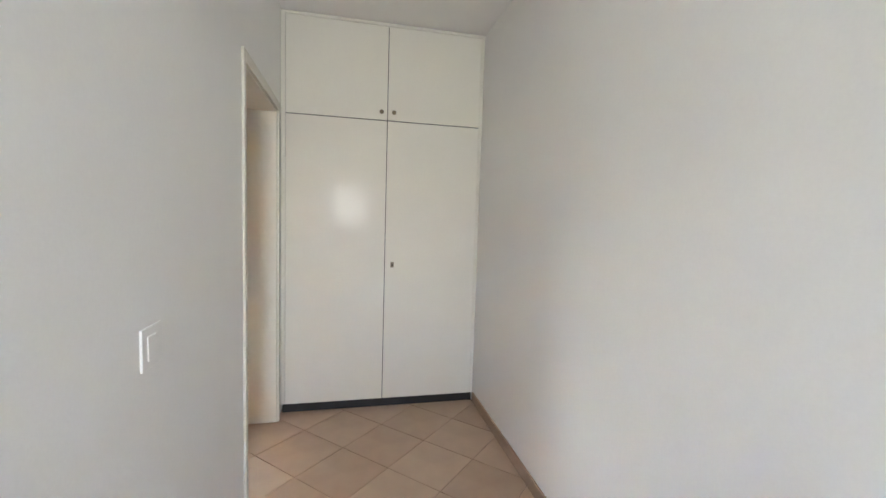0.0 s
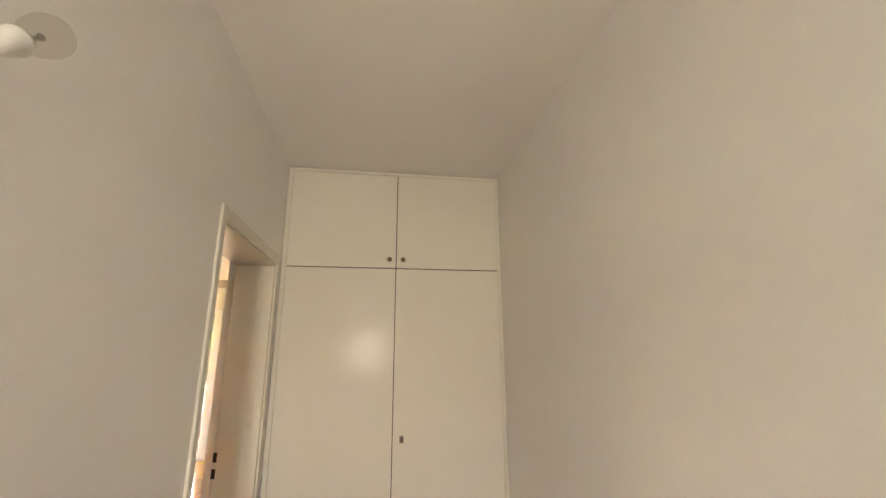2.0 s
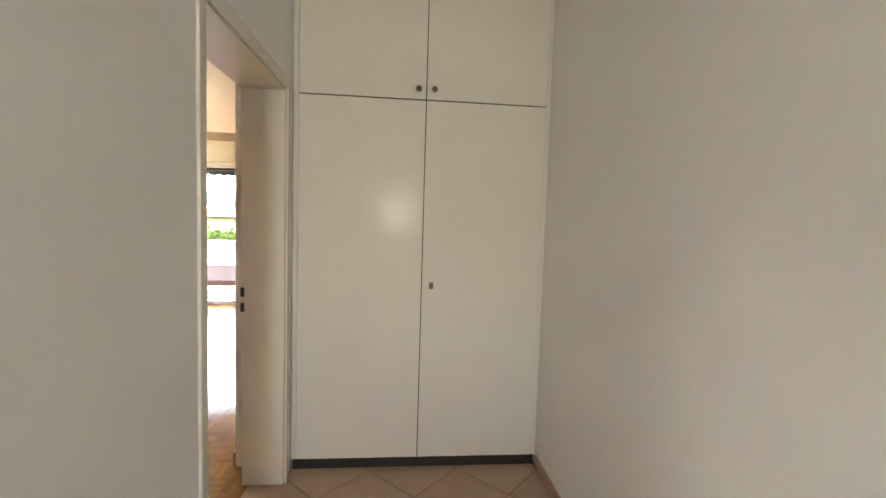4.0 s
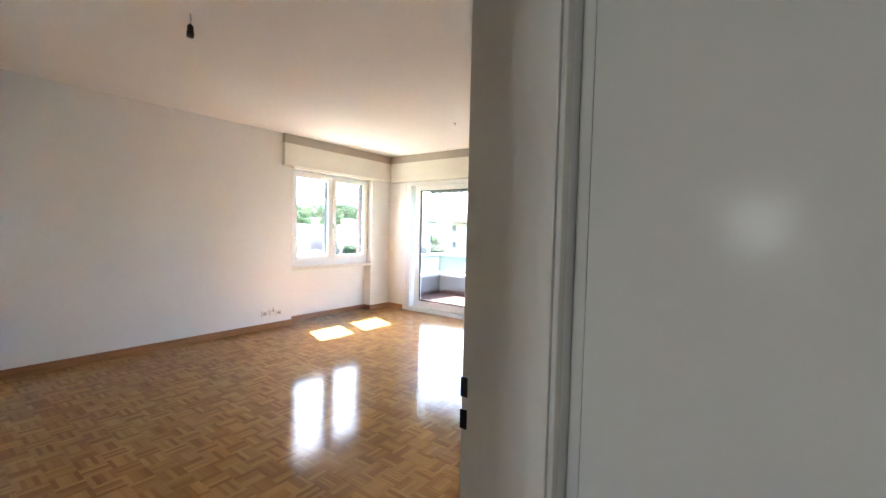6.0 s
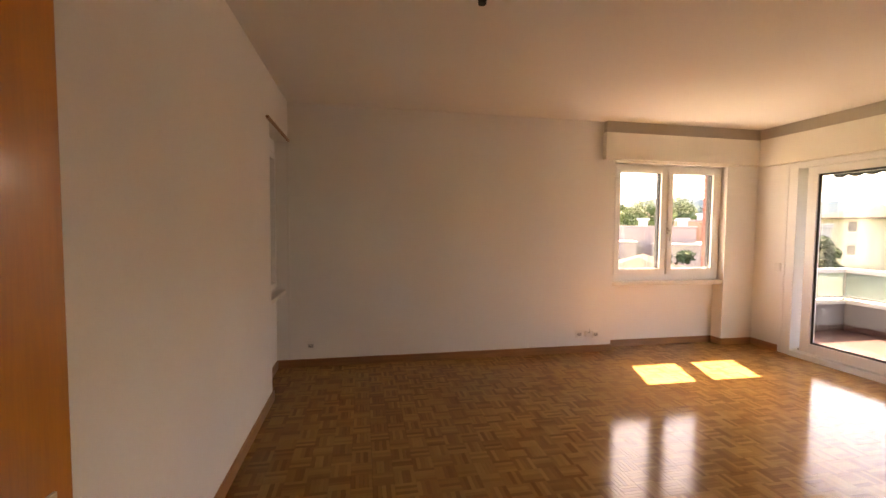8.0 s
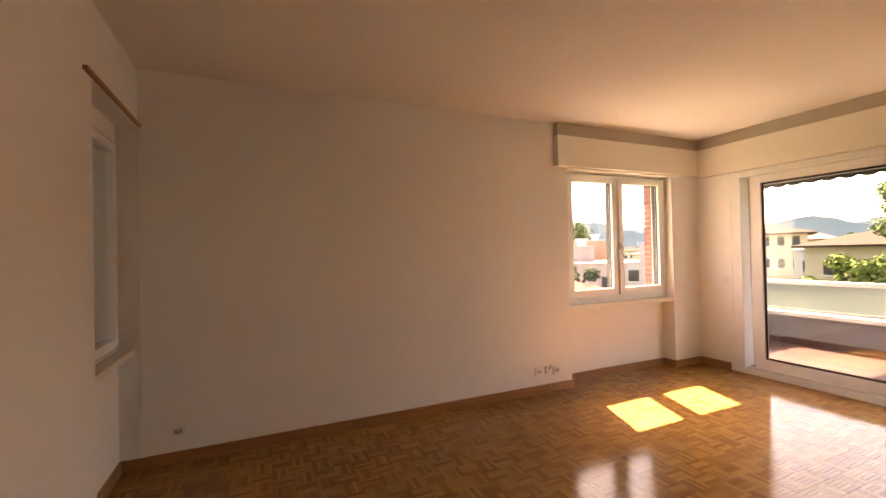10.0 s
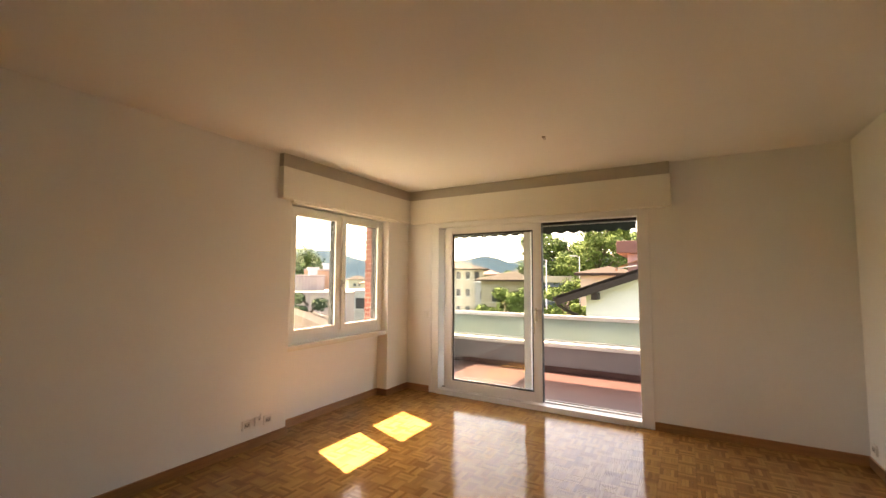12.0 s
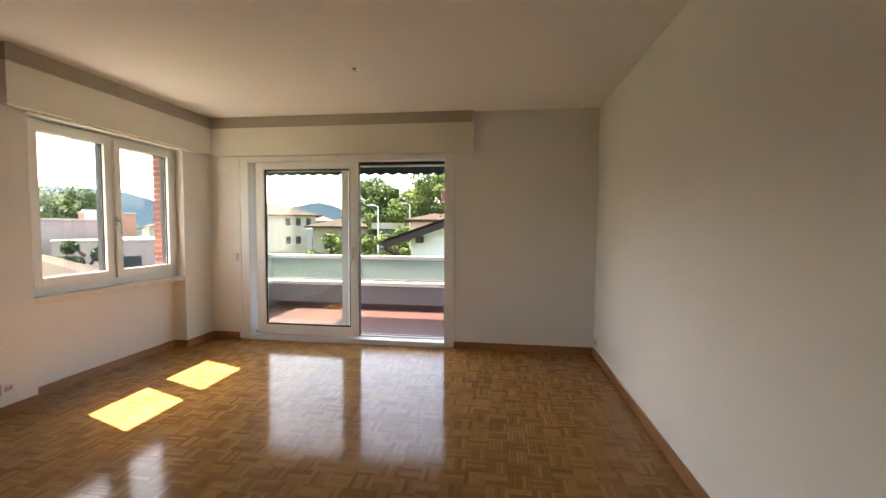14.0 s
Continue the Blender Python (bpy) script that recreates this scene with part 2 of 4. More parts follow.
W_HOLE = (R_Y0, -0.37, 0.80, 2.17)
west = wall_rows("x", -0.26, R_X, -6.0, 0.3, -0.1, H_ROOM, [W_HOLE])
west += wall_rows("x", -0.372, -0.26, -6.0, 0.3, -0.1, H_ROOM, [(R_Y0, -0.37, 0.80, 2.31)])
west += wall_rows("x", R_X, XW, -6.0, 0.3, -0.1, H_ROOM, [(R_Y0, R_Y1, -0.1, 2.19)])
structure("wall_west", boxes(*west), M_WALL, "white roughcast living room wall with a recessed window", "wall")
structure("wall_north", boxes(*wall_rows("y", YNW, 0.30, XW, XE, -0.1, H_ROOM, [(0.49, 3.01, -0.1, 2.15)])), M_WALL, "white wall with a wide balcony door opening", "wall")
east = wall_rows("x", XE + 0.10, XH, -9.6, 0.3, -0.1, H_HALL + 0.1, [(D_Y0, D_Y1, -0.1, D_Z), (-8.75, -7.85, -0.1, D_Z)])
east += wall_rows("x", XE, XE + 0.10, -9.6, 0.3, -0.1, H_HALL + 0.1, [(D_Y0 - 0.03, D_Y1 + 0.15, -0.1, D_Z + 0.05)])
structure("wall_east", boxes(*east), M_WALL, "white roughcast wall between living room and hall", "wall")
south = wall_rows("y", -6.0, N_Y, XW, XE, -0.1, H_ROOM, [(0.115, 0.86, 0.80, 2.12)])
south += wall_rows("y", N_Y, YS, XW, XE, -0.1, H_ROOM, [(XW, N_X1, -0.1, 2.238)])
structure("wall_south", boxes(*south), M_WALL, "white wall with a window recess at its end", "wall")
structure("wall_hall_east", boxes((XF, XF + 0.2, -9.6, -3.6, -0.1, H_HALL + 0.1)), M_WALL, "plain white roughcast hall wall", "wall")
structure("wall_hall_north", boxes((XH, XF, -3.8, -3.6, -0.1, H_HALL + 0.1)), M_WALL, "plain wall behind the wardrobe", "wall")
structure("wall_hall_south", boxes(*wall_rows("y", -9.8, -9.6, XH - 0.3, XF + 0.2, -0.1, H_HALL + 0.1, [(5.02, 5.58, 1.20, 1.84)])), M_WALL, "plain white wall at the end of the hall", "wall")
structure("balcony_above", boxes((-0.60, 4.4, 0.302, 2.2, H_ROOM + 0.06, H_ROOM + 0.24)), M_COPING, "pale concrete slab of the balcony above", "slab")
structure("roof_overhang", boxes((-0.528, -0.372, -6.5, 0.6, H_ROOM + 0.05, H_ROOM + 0.25)), M_COPING, "pale concrete eave round the building", "eave")

lamp = new("hall_daylight", bpy.data.lights.new("hall_daylight", "AREA"))
lamp.data.shape, lamp.data.size, lamp.data.size_y = "RECTANGLE", 0.54, 0.62
lamp.data.energy, lamp.data.color, lamp.data.spread = 0.20, (0.93, 0.96, 1.0), radians(85)
lamp.matrix_world = look((5.3, -9.7, 1.52), (5.3, -5.0, 1.5))

side = new("side_room_daylight", bpy.data.lights.new("side_room_daylight", "AREA"))
side.data.shape, side.data.size, side.data.size_y = "RECTANGLE", 0.84, 1.9
side.data.energy, side.data.color = 0.045, (0.86, 0.93, 1.0)
side.matrix_world = look((XE + 0.14, -8.3, 1.0), (XF, -8.3, 1.0))

# baseboards
BH = 0.078
E1 = XW + 0.014
base = boxes(
    (XW, E1, YS, R_Y0, 0, BH), (R_X, R_X + 0.014, R_Y0, R_Y1, 0, BH), (R_X + 0.014, E1, R_Y0, R_Y0 + 0.014, 0, BH), (R_X + 0.014, XW, R_Y1 - 0.014, R_Y1, 0, BH),
    (XW, E1, R_Y1 - 0.014, YNW, 0, BH), (E1, 0.4515, YNW - 0.014, YNW, 0, BH), (3.057, XE, YNW - 0.014, YNW, 0, BH), (XE - 0.014, XE, D_Y1 + 0.152, YNW - 0.014, 0, BH),
    (N_X1, XE - 0.02, YS, YS + 0.014, 0, BH), (E1, N_X1, N_Y, N_Y + 0.014, 0, BH), (XW, E1, N_Y, YS, 0, BH), (N_X1 - 0.014, N_X1, N_Y + 0.014, YS + 0.014, 0, BH))
structure("baseboard", base, M_BASE, "reddish brown wooden baseboard", "baseboard")
structure("baseboard_hall", boxes((XF - 0.010, XF, -9.6, YW - 0.02, 0, 0.07), (XH, XH + 0.010, -9.6, D_Y0 - 0.06, 0, 0.07)), M_TILEBASE, "terracotta tile skirting along the hall", "baseboard")


# ---- window in the west wall ----
def sash(bm, axis, c0, c1, a0, a1, z0, z1, w, top=None, bottom=None):
    """A rectangular frame of four bars in the plane across the axis."""
    t, b = top or w, bottom or w
    for r in ((a0, a0 + w, z0, z1), (a1 - w, a1, z0, z1), (a0 + w, a1 - w, z0, z0 + b), (a0 + w, a1 - w, z1 - t, z1)):
        if axis == "x":
            add_box(bm, c0, c1, r[0], r[1], r[2], r[3], bevel=0.003)
        else:
            add_box(bm, r[0], r[1], c0, c1, r[2], r[3], bevel=0.003)


def frame_of(*a, **k):
    bm = bmesh.new()
    sash(bm, *a, **k)
    return bm


win = thing("window_1", "white two-leaf plastic window with its shut leaves", "window", kind="structure")
G = [(-1.895, -1.351), (-1.192, -0.634)]
GZ0, GZ1 = 0.948, 2.085
part("window_frame", frame_of("x", -0.057, 0.008, R_Y0 + 0.003, R_Y1 - 0.003, 0.805, 2.168, 0.07), M_PVC, win)
for y0, y1 in G:
    leaf = part("window_leaf", frame_of("x", -0.042, 0.028, y0 - 0.062, y1 + 0.062, GZ0 - 0.075, GZ1 + 0.055, 0.062, top=0.055, bottom=0.075), M_PVC, win)
    pane = part("pane", boxes((-0.019, -0.011, y0 - 0.004, y1 + 0.004, GZ0 - 0.004, GZ1 + 0.004)), M_GLASS, leaf)
    pane.visible_shadow = False
    part("gasket", frame_of("x", -0.010, 0.001, y0 - 0.006, y1 + 0.006, GZ0 - 0.006, GZ1 + 0.006, 0.014), M_RUBBER, leaf)
    part("spacer", boxes((-0.062, -0.020, y1 - 0.006, y1 + 0.003, GZ0, GZ1)), M_RUBBER, leaf)
part("mullion", boxes((-0.050, 0.004, -1.292, -1.251, 0.878, 2.108)), M_PVC, win)
hb = boxes((0.028, 0.037, -1.272, -1.247, 1.36, 1.44), bevel=0.003)
add_tube(hb, [(0.037, -1.259, 1.40), (0.073, -1.259, 1.40), (0.081, -1.259, 1.385), (0.081, -1.259, 1.28)], 0.008)
part("window_handle", hb, M_STEEL, win, "grey metal window handle")
part("window_sill", boxes((-0.40, -0.058, R_Y0 + 0.003, -0.403, 0.80, 0.825), (-0.52, -0.40, R_Y0 - 0.04, R_Y1 + 0.04, 0.775, 0.80), bevel=0.003), M_COPING, win)
solid("window_shelf", boxes((R_X + 0.001, XW - 0.012, R_Y0 + 0.002, R_Y1 - 0.002, 0.755, 0.804), bevel=0.004), M_MARBLE, "cream stone window board below the two-leaf window", "window sill")

# window in the south recess, its shutter down
win2 = thing("window_2", "white window with a closed grey shutter behind", "window", kind="structure")
part("window_frame", frame_of("y", N_Y - 0.08, N_Y - 0.005, 0.117, 0.858, 0.805, 2.118, 0.03), M_PVC, win2)
lf2 = part("window_leaf", frame_of("y", N_Y - 0.06, N_Y + 0.012, 0.132, 0.84, 0.825, 2.10, 0.05), M_PVC, win2)
part("pane", boxes((0.179, 0.793, N_Y - 0.03, N_Y - 0.022, 0.872, 2.053)), M_GLASS, lf2).visible_shadow = False
shutter = thing("roller_shutter", "closed grey slatted roller shutter outside a window", "shutter")
for k in range(26):
    part("slat", boxes((0.116, 0.855, N_Y - 0.175, N_Y - 0.163, 0.812 + 0.05 * k, 0.859 + 0.05 * k), bevel=0.004), M_SHUT, shutter)
solid("window_shelf", boxes((XW + 0.002, N_X1 - 0.002, N_Y + 0.001, YS - 0.03, 0.752, 0.792), bevel=0.004), M_MARBLE, "cream stone window board in the wall recess", "window sill")
# Strip added in place of a bevelled wall edge that catches light.
structure("trim", boxes((XW, XW + 0.006, YS - 0.012, YS + 0.012, BH, 2.238), bevel=0.002), M_WHITE, "narrow white strip added for the lit edge beside the window recess", "trim")
solid("curtain_rail", boxes((XW, 1.02, YS, YS + 0.022, 2.240, 2.260), bevel=0.003), M_BASE, "thin brown wooden curtain rail over the recess", "curtain rail")

# ---- shutter box that runs round the corner under the ceiling ----
BX, BY, BZ0, BZ1 = 0.175, -0.145, 2.190, 2.498
pel = thing("shutter_box", "cream painted shutter box running round the room corner", "shutter box")
part("box_side", boxes((XW, BX, -2.185, YN, BZ0 + 0.008, BZ1), bevel=0.004), M_BOX, pel)
part("box_front", boxes((BX + 0.001, 3.259, BY, YN, BZ0 - 0.012, BZ1), bevel=0.004), M_BOX, pel)
part("top_board", boxes((XW, BX - 0.012, -2.175, YN, BZ1, H_ROOM - 0.002)), M_BAND, pel, "grey-brown strip under the ceiling")
part("top_board", boxes((BX - 0.011, 3.249, BY + 0.012, YN, BZ1, H_ROOM - 0.002)), M_BAND, pel, "grey-brown strip under the ceiling")
part("lip", boxes((XW, XW + 0.05, -2.04, R_Y1 + 0.1, BZ0 - 0.014, BZ0 + 0.007), bevel=0.003), M_BOX, pel)

# ---- balcony door ----
bd = thing("door_1", "white sliding balcony door standing half open", "door", kind="structure")
part("door_frame", boxes((0.490, 0.590, YN - 0.030, 0.17, 0.0, 2.148), (2.942, 3.056, YN - 0.030, 0.17, 0.0, 2.148), (0.590, 2.942, YN - 0.030, 0.17, 2.112, 2.148), bevel=0.004), M_PVC, bd)
part("cover_strip", boxes((0.452, 0.4895, YNW - 0.012, YNW, 0.0, 2.168), (0.490, 3.056, YNW - 0.012, YNW, 2.1485, 2.168), bevel=0.003), M_PVC, bd)
part("threshold", boxes((0.580, 2.942, YN - 0.045, 0.17, 0.0, 0.060), bevel=0.005), M_PVC, bd)
part("track", boxes((0.582, 2.940, 0.03, 0.042, 0.060, 0.073), (0.582, 2.940, 0.12, 0.132, 0.060, 0.073)), M_STEEL, bd)
part("head_track", boxes((1.92, 2.940, 0.03, 0.10, 2.078, 2.111)), M_BLACK, bd)
lf = part("sliding_leaf", frame_of("y", YN - 0.012, YN + 0.06, 0.683, 1.940, 0.075, 2.108, 0.097, top=0.080, bottom=0.105), M_PVC, bd)
part("pane", boxes((0.777, 1.846, YN + 0.02, YN + 0.028, 0.178, 2.030)), M_GLASS, lf).visible_shadow = False
part("gasket", frame_of("y", YN + 0.008, YN + 0.019, 0.776, 1.847, 0.177, 2.031, 0.024), M_RUBBER, lf)
# Black strip added over the leaf edge so its closing gap reads dark.
part("edge_strip", boxes((1.9402, 1.9445, YN - 0.004, YN + 0.060, 0.080, 2.100)), M_RUBBER, lf, "black strip added over the leaf's closing edge")
hd = boxes((1.862, 1.892, YN - 0.022, YN - 0.012, 0.98, 1.13), bevel=0.003)
add_tube(hd, [(1.875, YN - 0.02, 1.09), (1.875, YN - 0.055, 1.09), (1.873, YN - 0.066, 1.07), (1.87, YN - 0.066, 0.86), (1.87, YN - 0.055, 0.845)], 0.010)
part("handle", hd, M_ALU, lf, "metal pull handle")
fx = part("fixed_leaf", frame_of("y", 0.075, 0.145, 0.582, 1.772, 0.073, 2.110, 0.085), M_PVC, bd)
part("pane", boxes((0.664, 1.690, 0.106, 0.114, 0.142, 2.042)), M_GLASS, fx).visible_shadow = False

# ---- doorway and its open door ----
fr = thing("door_frame", "cream painted steel door frame with strike plates", "door frame", kind="structure")
T = 0.012
part("casing", boxes(
    (XH + 0.0, XH + T, D_Y1 - 0.008, D_Y1 + 0.028, 0, D_Z + 0.045), (XH, XH + T, D_Y0 - 0.032, D_Y0 + 0.008, 0, D_Z + 0.045), (XH, XH + T, D_Y0 + 0.008, D_Y1 - 0.008, D_Z - 0.008, D_Z + 0.045), bevel=0.004), M_CREAM, fr)
part("jamb", boxes((XE + 0.092, XH - 0.001, D_Y1 - 0.016, D_Y1 + 0.003, 0, D_Z), bevel=0.003), M_CREAM, fr)
part("jamb", boxes((XE + 0.092, XH - 0.001, D_Y0 - 0.003, D_Y0 + 0.016, 0, D_Z), bevel=0.003), M_CREAM, fr)
part("head", boxes((XE + 0.092, XH - 0.001, D_Y0 + 0.016, D_Y1 - 0.016, D_Z - 0.016, D_Z + 0.003), bevel=0.003), M_CREAM, fr)
for z0, z1 in ((0.972, 1.018), (0.897, 0.942)):
    part("strike_plate", boxes((XE + 0.090, XE + 0.108, D_Y1 - 0.019, D_Y1 - 0.0165, z0, z1)), M_BLACK, fr, "dark strike plate")

HINGE, FREE = Vector((4.535, -5.440, 0)), Vector((3.585, -5.372, 0))
turn = math.atan2(FREE.y - HINGE.y, FREE.x - HINGE.x)
door = thing("room_door", "open orange-brown wooden door with a darker panel", "door", Matrix.Translation(HINGE) @ Matrix.Rotation(turn, 4, "Z"))
DL = (FREE - HINGE).length
part("stile", boxes((DL - 0.20, DL, -0.02, 0.02, 0.008, 1.99), bevel=0.003), M_DOOR, door)
part("stile", boxes((0.0, 0.17, -0.02, 0.02, 0.008, 1.99), bevel=0.003), M_DOOR, door)
part("rail", boxes((0.17, DL - 0.20, -0.02, 0.02, 1.82, 1.99)), M_DOOR, door)
part("rail", boxes((0.17, DL - 0.20, -0.02, 0.02, 0.008, 0.25)), M_DOOR, door)
part("panel", boxes((0.165, DL - 0.195, -0.008, 0.008, 0.245, 1.825)), M_DOORDARK, door, "dark brown panel")
part("bead", frame_of("y", -0.018, -0.009, 0.171, DL - 0.201, 0.251, 1.819, 0.018), M_DOORDARK, door)
for s in (-1, 1):
    hp = part("handle_plate", boxes((DL - 0.090, DL - 0.042, min(s * 0.02, s * 0.027), max(s * 0.02, s * 0.027), 0.750, 0.977), bevel=0.003), M_ALU, door, "brushed metal door plate")
    lever = bmesh.new()
    X = DL - 0.067
    add_tube(lever, [(X, s * 0.027, 0.931), (X + 0.002, s * 0.045, 0.931), (X + 0.016, s * 0.080, 0.931), (X + 0.022, s * 0.088, 0.931)], [0.013, 0.011, 0.0115, 0.009], 14)
    add_tube(lever, [(X + 0.027, s * 0.086, 0.932), (X + 0.010, s * 0.087, 0.931), (X - 0.06, s * 0.077, 0.926), (X - 0.118, s * 0.066, 0.921), (X - 0.126, s * 0.061, 0.920)], [0.008, 0.0115, 0.0115, 0.010, 0.006], 14)
    part("lever", lever, M_ALU, hp, "angled metal lever handle")
    part("keyhole", boxes((X - 0.005, X + 0.005, min(s * 0.0265, s * 0.0285), max(s * 0.0265, s * 0.0285), 0.803, 0.841), bevel=0.0008), M_BLACK, hp)

# ---- wardrobe at the end of the hall ----
ward = thing("wardrobe", "cream lacquered built-in wardrobe with four doors", "wardrobe")
WX0, WXM, WX1, WZ = 4.907, 5.562, 6.212, 2.010
part("body", boxes((XH + 0.002, XF - 0.002, YW + 0.022, -3.82, 0.06, H_HALL - 0.004)), M_CREAM, ward)
part("plinth", boxes((XH + 0.013, XF - 0.012, YW + 0.012, -3.83, 0.0, 0.06)), M_BLACK, ward, "black plinth")
part("filler", boxes((XH + 0.002, WX0 - 0.003, YW + 0.006, YW + 0.022, 0.06, H_HALL - 0.004)), M_CREAM, ward)
part("filler", boxes((WX1 + 0.003, XF - 0.002, YW + 0.006, YW + 0.022, 0.06, H_HALL - 0.004)), M_CREAM, ward)
part("filler", boxes((WX0 - 0.002, WX1 + 0.002, YW + 0.002, YW + 0.022, 2.632, H_HALL - 0.004)), M_CREAM, ward)
# Black sheet behind the doors stands in for shade in their gaps.
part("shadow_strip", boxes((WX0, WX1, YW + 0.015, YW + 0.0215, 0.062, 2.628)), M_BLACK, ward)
for x0, x1 in ((WX0, WXM - 0.0025), (WXM + 0.0025, WX1)):
    for z0, z1 in ((0.062, WZ - 0.003), (WZ + 0.003, 2.628)):
        d = part("cupboard_door", boxes((x0, x1, YW, YW + 0.014, z0, z1), bevel=0.0015), M_CREAM, ward)
        if z0 > 1:
            kx = x0 + 0.039 if x0 > 5.2 else x1 - 0.039
            part("knob", turned([(0.006, 0), (0.006, 0.014), (0.012, 0.017), (0.015, 0.024), (0.012, 0.030), (0.004, 0.032)], 20, Matrix.Translation((kx, YW, 2.062)) @ Matrix.Rotation(radians(90), 4, "X")), M_BRONZE, d, "round dark metal knob")
        elif x0 > 5.2:
            lk = part("lock_plate", boxes((x0 + 0.038, x0 + 0.062, YW - 0.003, YW, 1.005, 1.043), bevel=0.001), M_BRONZE, d, "square dark metal lock plate")
            part("keyhole", boxes((x0 + 0.046, x0 + 0.054, YW - 0.0045, YW - 0.003, 1.014, 1.034)), M_BLACK, lk)


# ---- small fittings ----
def socket(m, label, holes=3):
    s = thing("socket", label, "socket", m, "wall sockets")
    part("cover", boxes((-0.040, 0.040, -0.016, 0.0, -0.040, 0.040), bevel=0.003), M_SOCKET, s)
    ins = part("insert", boxes((-0.026, 0.026, -0.019, -0.016, -0.020, 0.020), bevel=0.001), M_INSERT, s)
    for x, z in ((-0.014, 0), (0.014, 0), (0.0, -0.008))[:holes]:
        part("hole", boxes((x - 0.0045, x + 0.0045, -0.0198, -0.019, z - 0.0045, z + 0.0045)), M_BLACK, ins)
    return s


def on_west(y, z):
    return Matrix.Translation((XW, y, z)) @ Matrix.Rotation(radians(90), 4, "Z")


socket(on_west(-5.369, 0.215), "white three-pin wall socket above the baseboard")
socket(on_west(-2.425, 0.212), "white three-pin wall socket beside a cable outlet")
socket(on_west(-2.220, 0.203), "white three-pin wall socket near the window recess")
outlet = thing("cable_outlet", "white cable outlet with a plug stub", "cable outlet", on_west(-2.315, 0.215))
part("cover", boxes((-0.036, 0.036, -0.022, 0.0, -0.036, 0.036), bevel=0.003), M_SOCKET, outlet)
part("plug", tube([(0.0, -0.022, 0.015), (0.0, -0.05, 0.03), (-0.01, -0.055, 0.075)], 0.009), M_SOCKET, outlet)
socket(Matrix.Translation((XE, -0.20, 0.17)) @ Matrix.Rotation(radians(-90), 4, "Z"), "white wall socket near the room corner")
sw = thing("wall_switch", "small white switch beside the balcony door", "switch", Matrix.Translation((0.415, YNW, 0.988)))
part("cover", boxes((-0.038, 0.038, -0.022, 0.0, -0.046, 0.046), bevel=0.004), M_SOCKET, sw)
part("rocker", boxes((-0.022, 0.022, -0.027, -0.022, -0.030, 0.030), bevel=0.002), M_SOCKET, sw)
hs = thing("light_switch", "white rocker light switch on the hall wall", "switch", Matrix.Translation((XH, -6.335, 1.05)) @ Matrix.Rotation(radians(90), 4, "Z"))
part("cover", boxes((-0.050, 0.050, -0.006, 0.0, -0.048, 0.048), bevel=0.002), M_SOCKET, hs)
part("rocker", boxes((-0.028, 0.012, -0.009, -0.006, -0.028, 0.028), bevel=0.001), M_SOCKET, hs)

A, B = Vector((4.965, -6.515, 1.885)), Vector((4.965, -6.385, 2.020))
wl = thing("wall_bulb", "bare clear bulb hanging on wires from the hall wall", "lamp", Matrix.Translation(A) @ (B - A).to_track_quat("Z", "Y").to_matrix().to_4x4() @ Matrix.Scale(0.77, 4))
part("wire", tube([(0, 0, 0.0), (-0.004, 0.01, -0.03), (0.03, 0.03, -0.07), (0.075, 0.06, -0.09), (0.105, 0.09, -0.10)], 0.0035), M_STEEL, wl)
part("wire", tube([(0, 0, 0.0), (0.006, -0.006, -0.03), (0.045, 0.02, -0.06), (0.085, 0.05, -0.09), (0.108, 0.095, -0.095)], 0.0035), M_STEEL, wl)
part("holder", turned([(0.010, 0), (0.017, 0.006), (0.023, 0.03), (0.0275, 0.055), (0.0265, 0.062)], 20), M_SOCKET, wl, "cream lamp holder")
part("cap", turned([(0.0265, 0.062), (0.0235, 0.064), (0.018, 0.078), (0.012, 0.082)], 20), M_STEEL, wl, "dark metal screw cap")
part("bulb", turned([(0.016, 0.066), (0.024, 0.085), (0.036, 0.110), (0.041, 0.135), (0.038, 0.158), (0.026, 0.176), (0.008, 0.184)], 24), M_BULB, wl, "clear glass bulb")
part("filament_stem", turned([(0.006, 0.08), (0.004, 0.11), (0.008, 0.12), (0.003, 0.128)], 10), M_STEEL, wl)
cl = thing("ceiling_lamp_holder", "black lamp holder hanging from a ceiling hook", "lamp holder", Matrix.Translation((2.44, -4.29, H_ROOM)))
part("hook", tube([(0, 0, 0), (0, 0, -0.03), (0.008, 0, -0.04), (0.0, 0, -0.05)], 0.004), M_STEEL, cl)
part("cable", tube([(0, 0, -0.0), (0.004, 0.003, -0.03), (0, 0, -0.07)], 0.004), M_STEEL, cl)
part("holder", turned([(0.008, 0), (0.016, -0.01), (0.018, -0.04), (0.021, -0.05), (0.019, -0.075)], 18, Matrix.Translation((0, 0, -0.065))), M_BLACK, cl, "black plastic holder")
hk = thing("ceiling_hook", "small dark metal hook in the ceiling", "hook", Matrix.Translation((2.385, -1.41, H_ROOM)))
part("rose", turned([(0.015, 0), (0.015, -0.004), (0.008, -0.008)], 18), M_BRONZE, hk)
part("hook", tube([(0, 0, 0), (0, 0, -0.018), (0.010, 0, -0.026), (0.017, 0, -0.018)], 0.004), M_STEEL, hk)

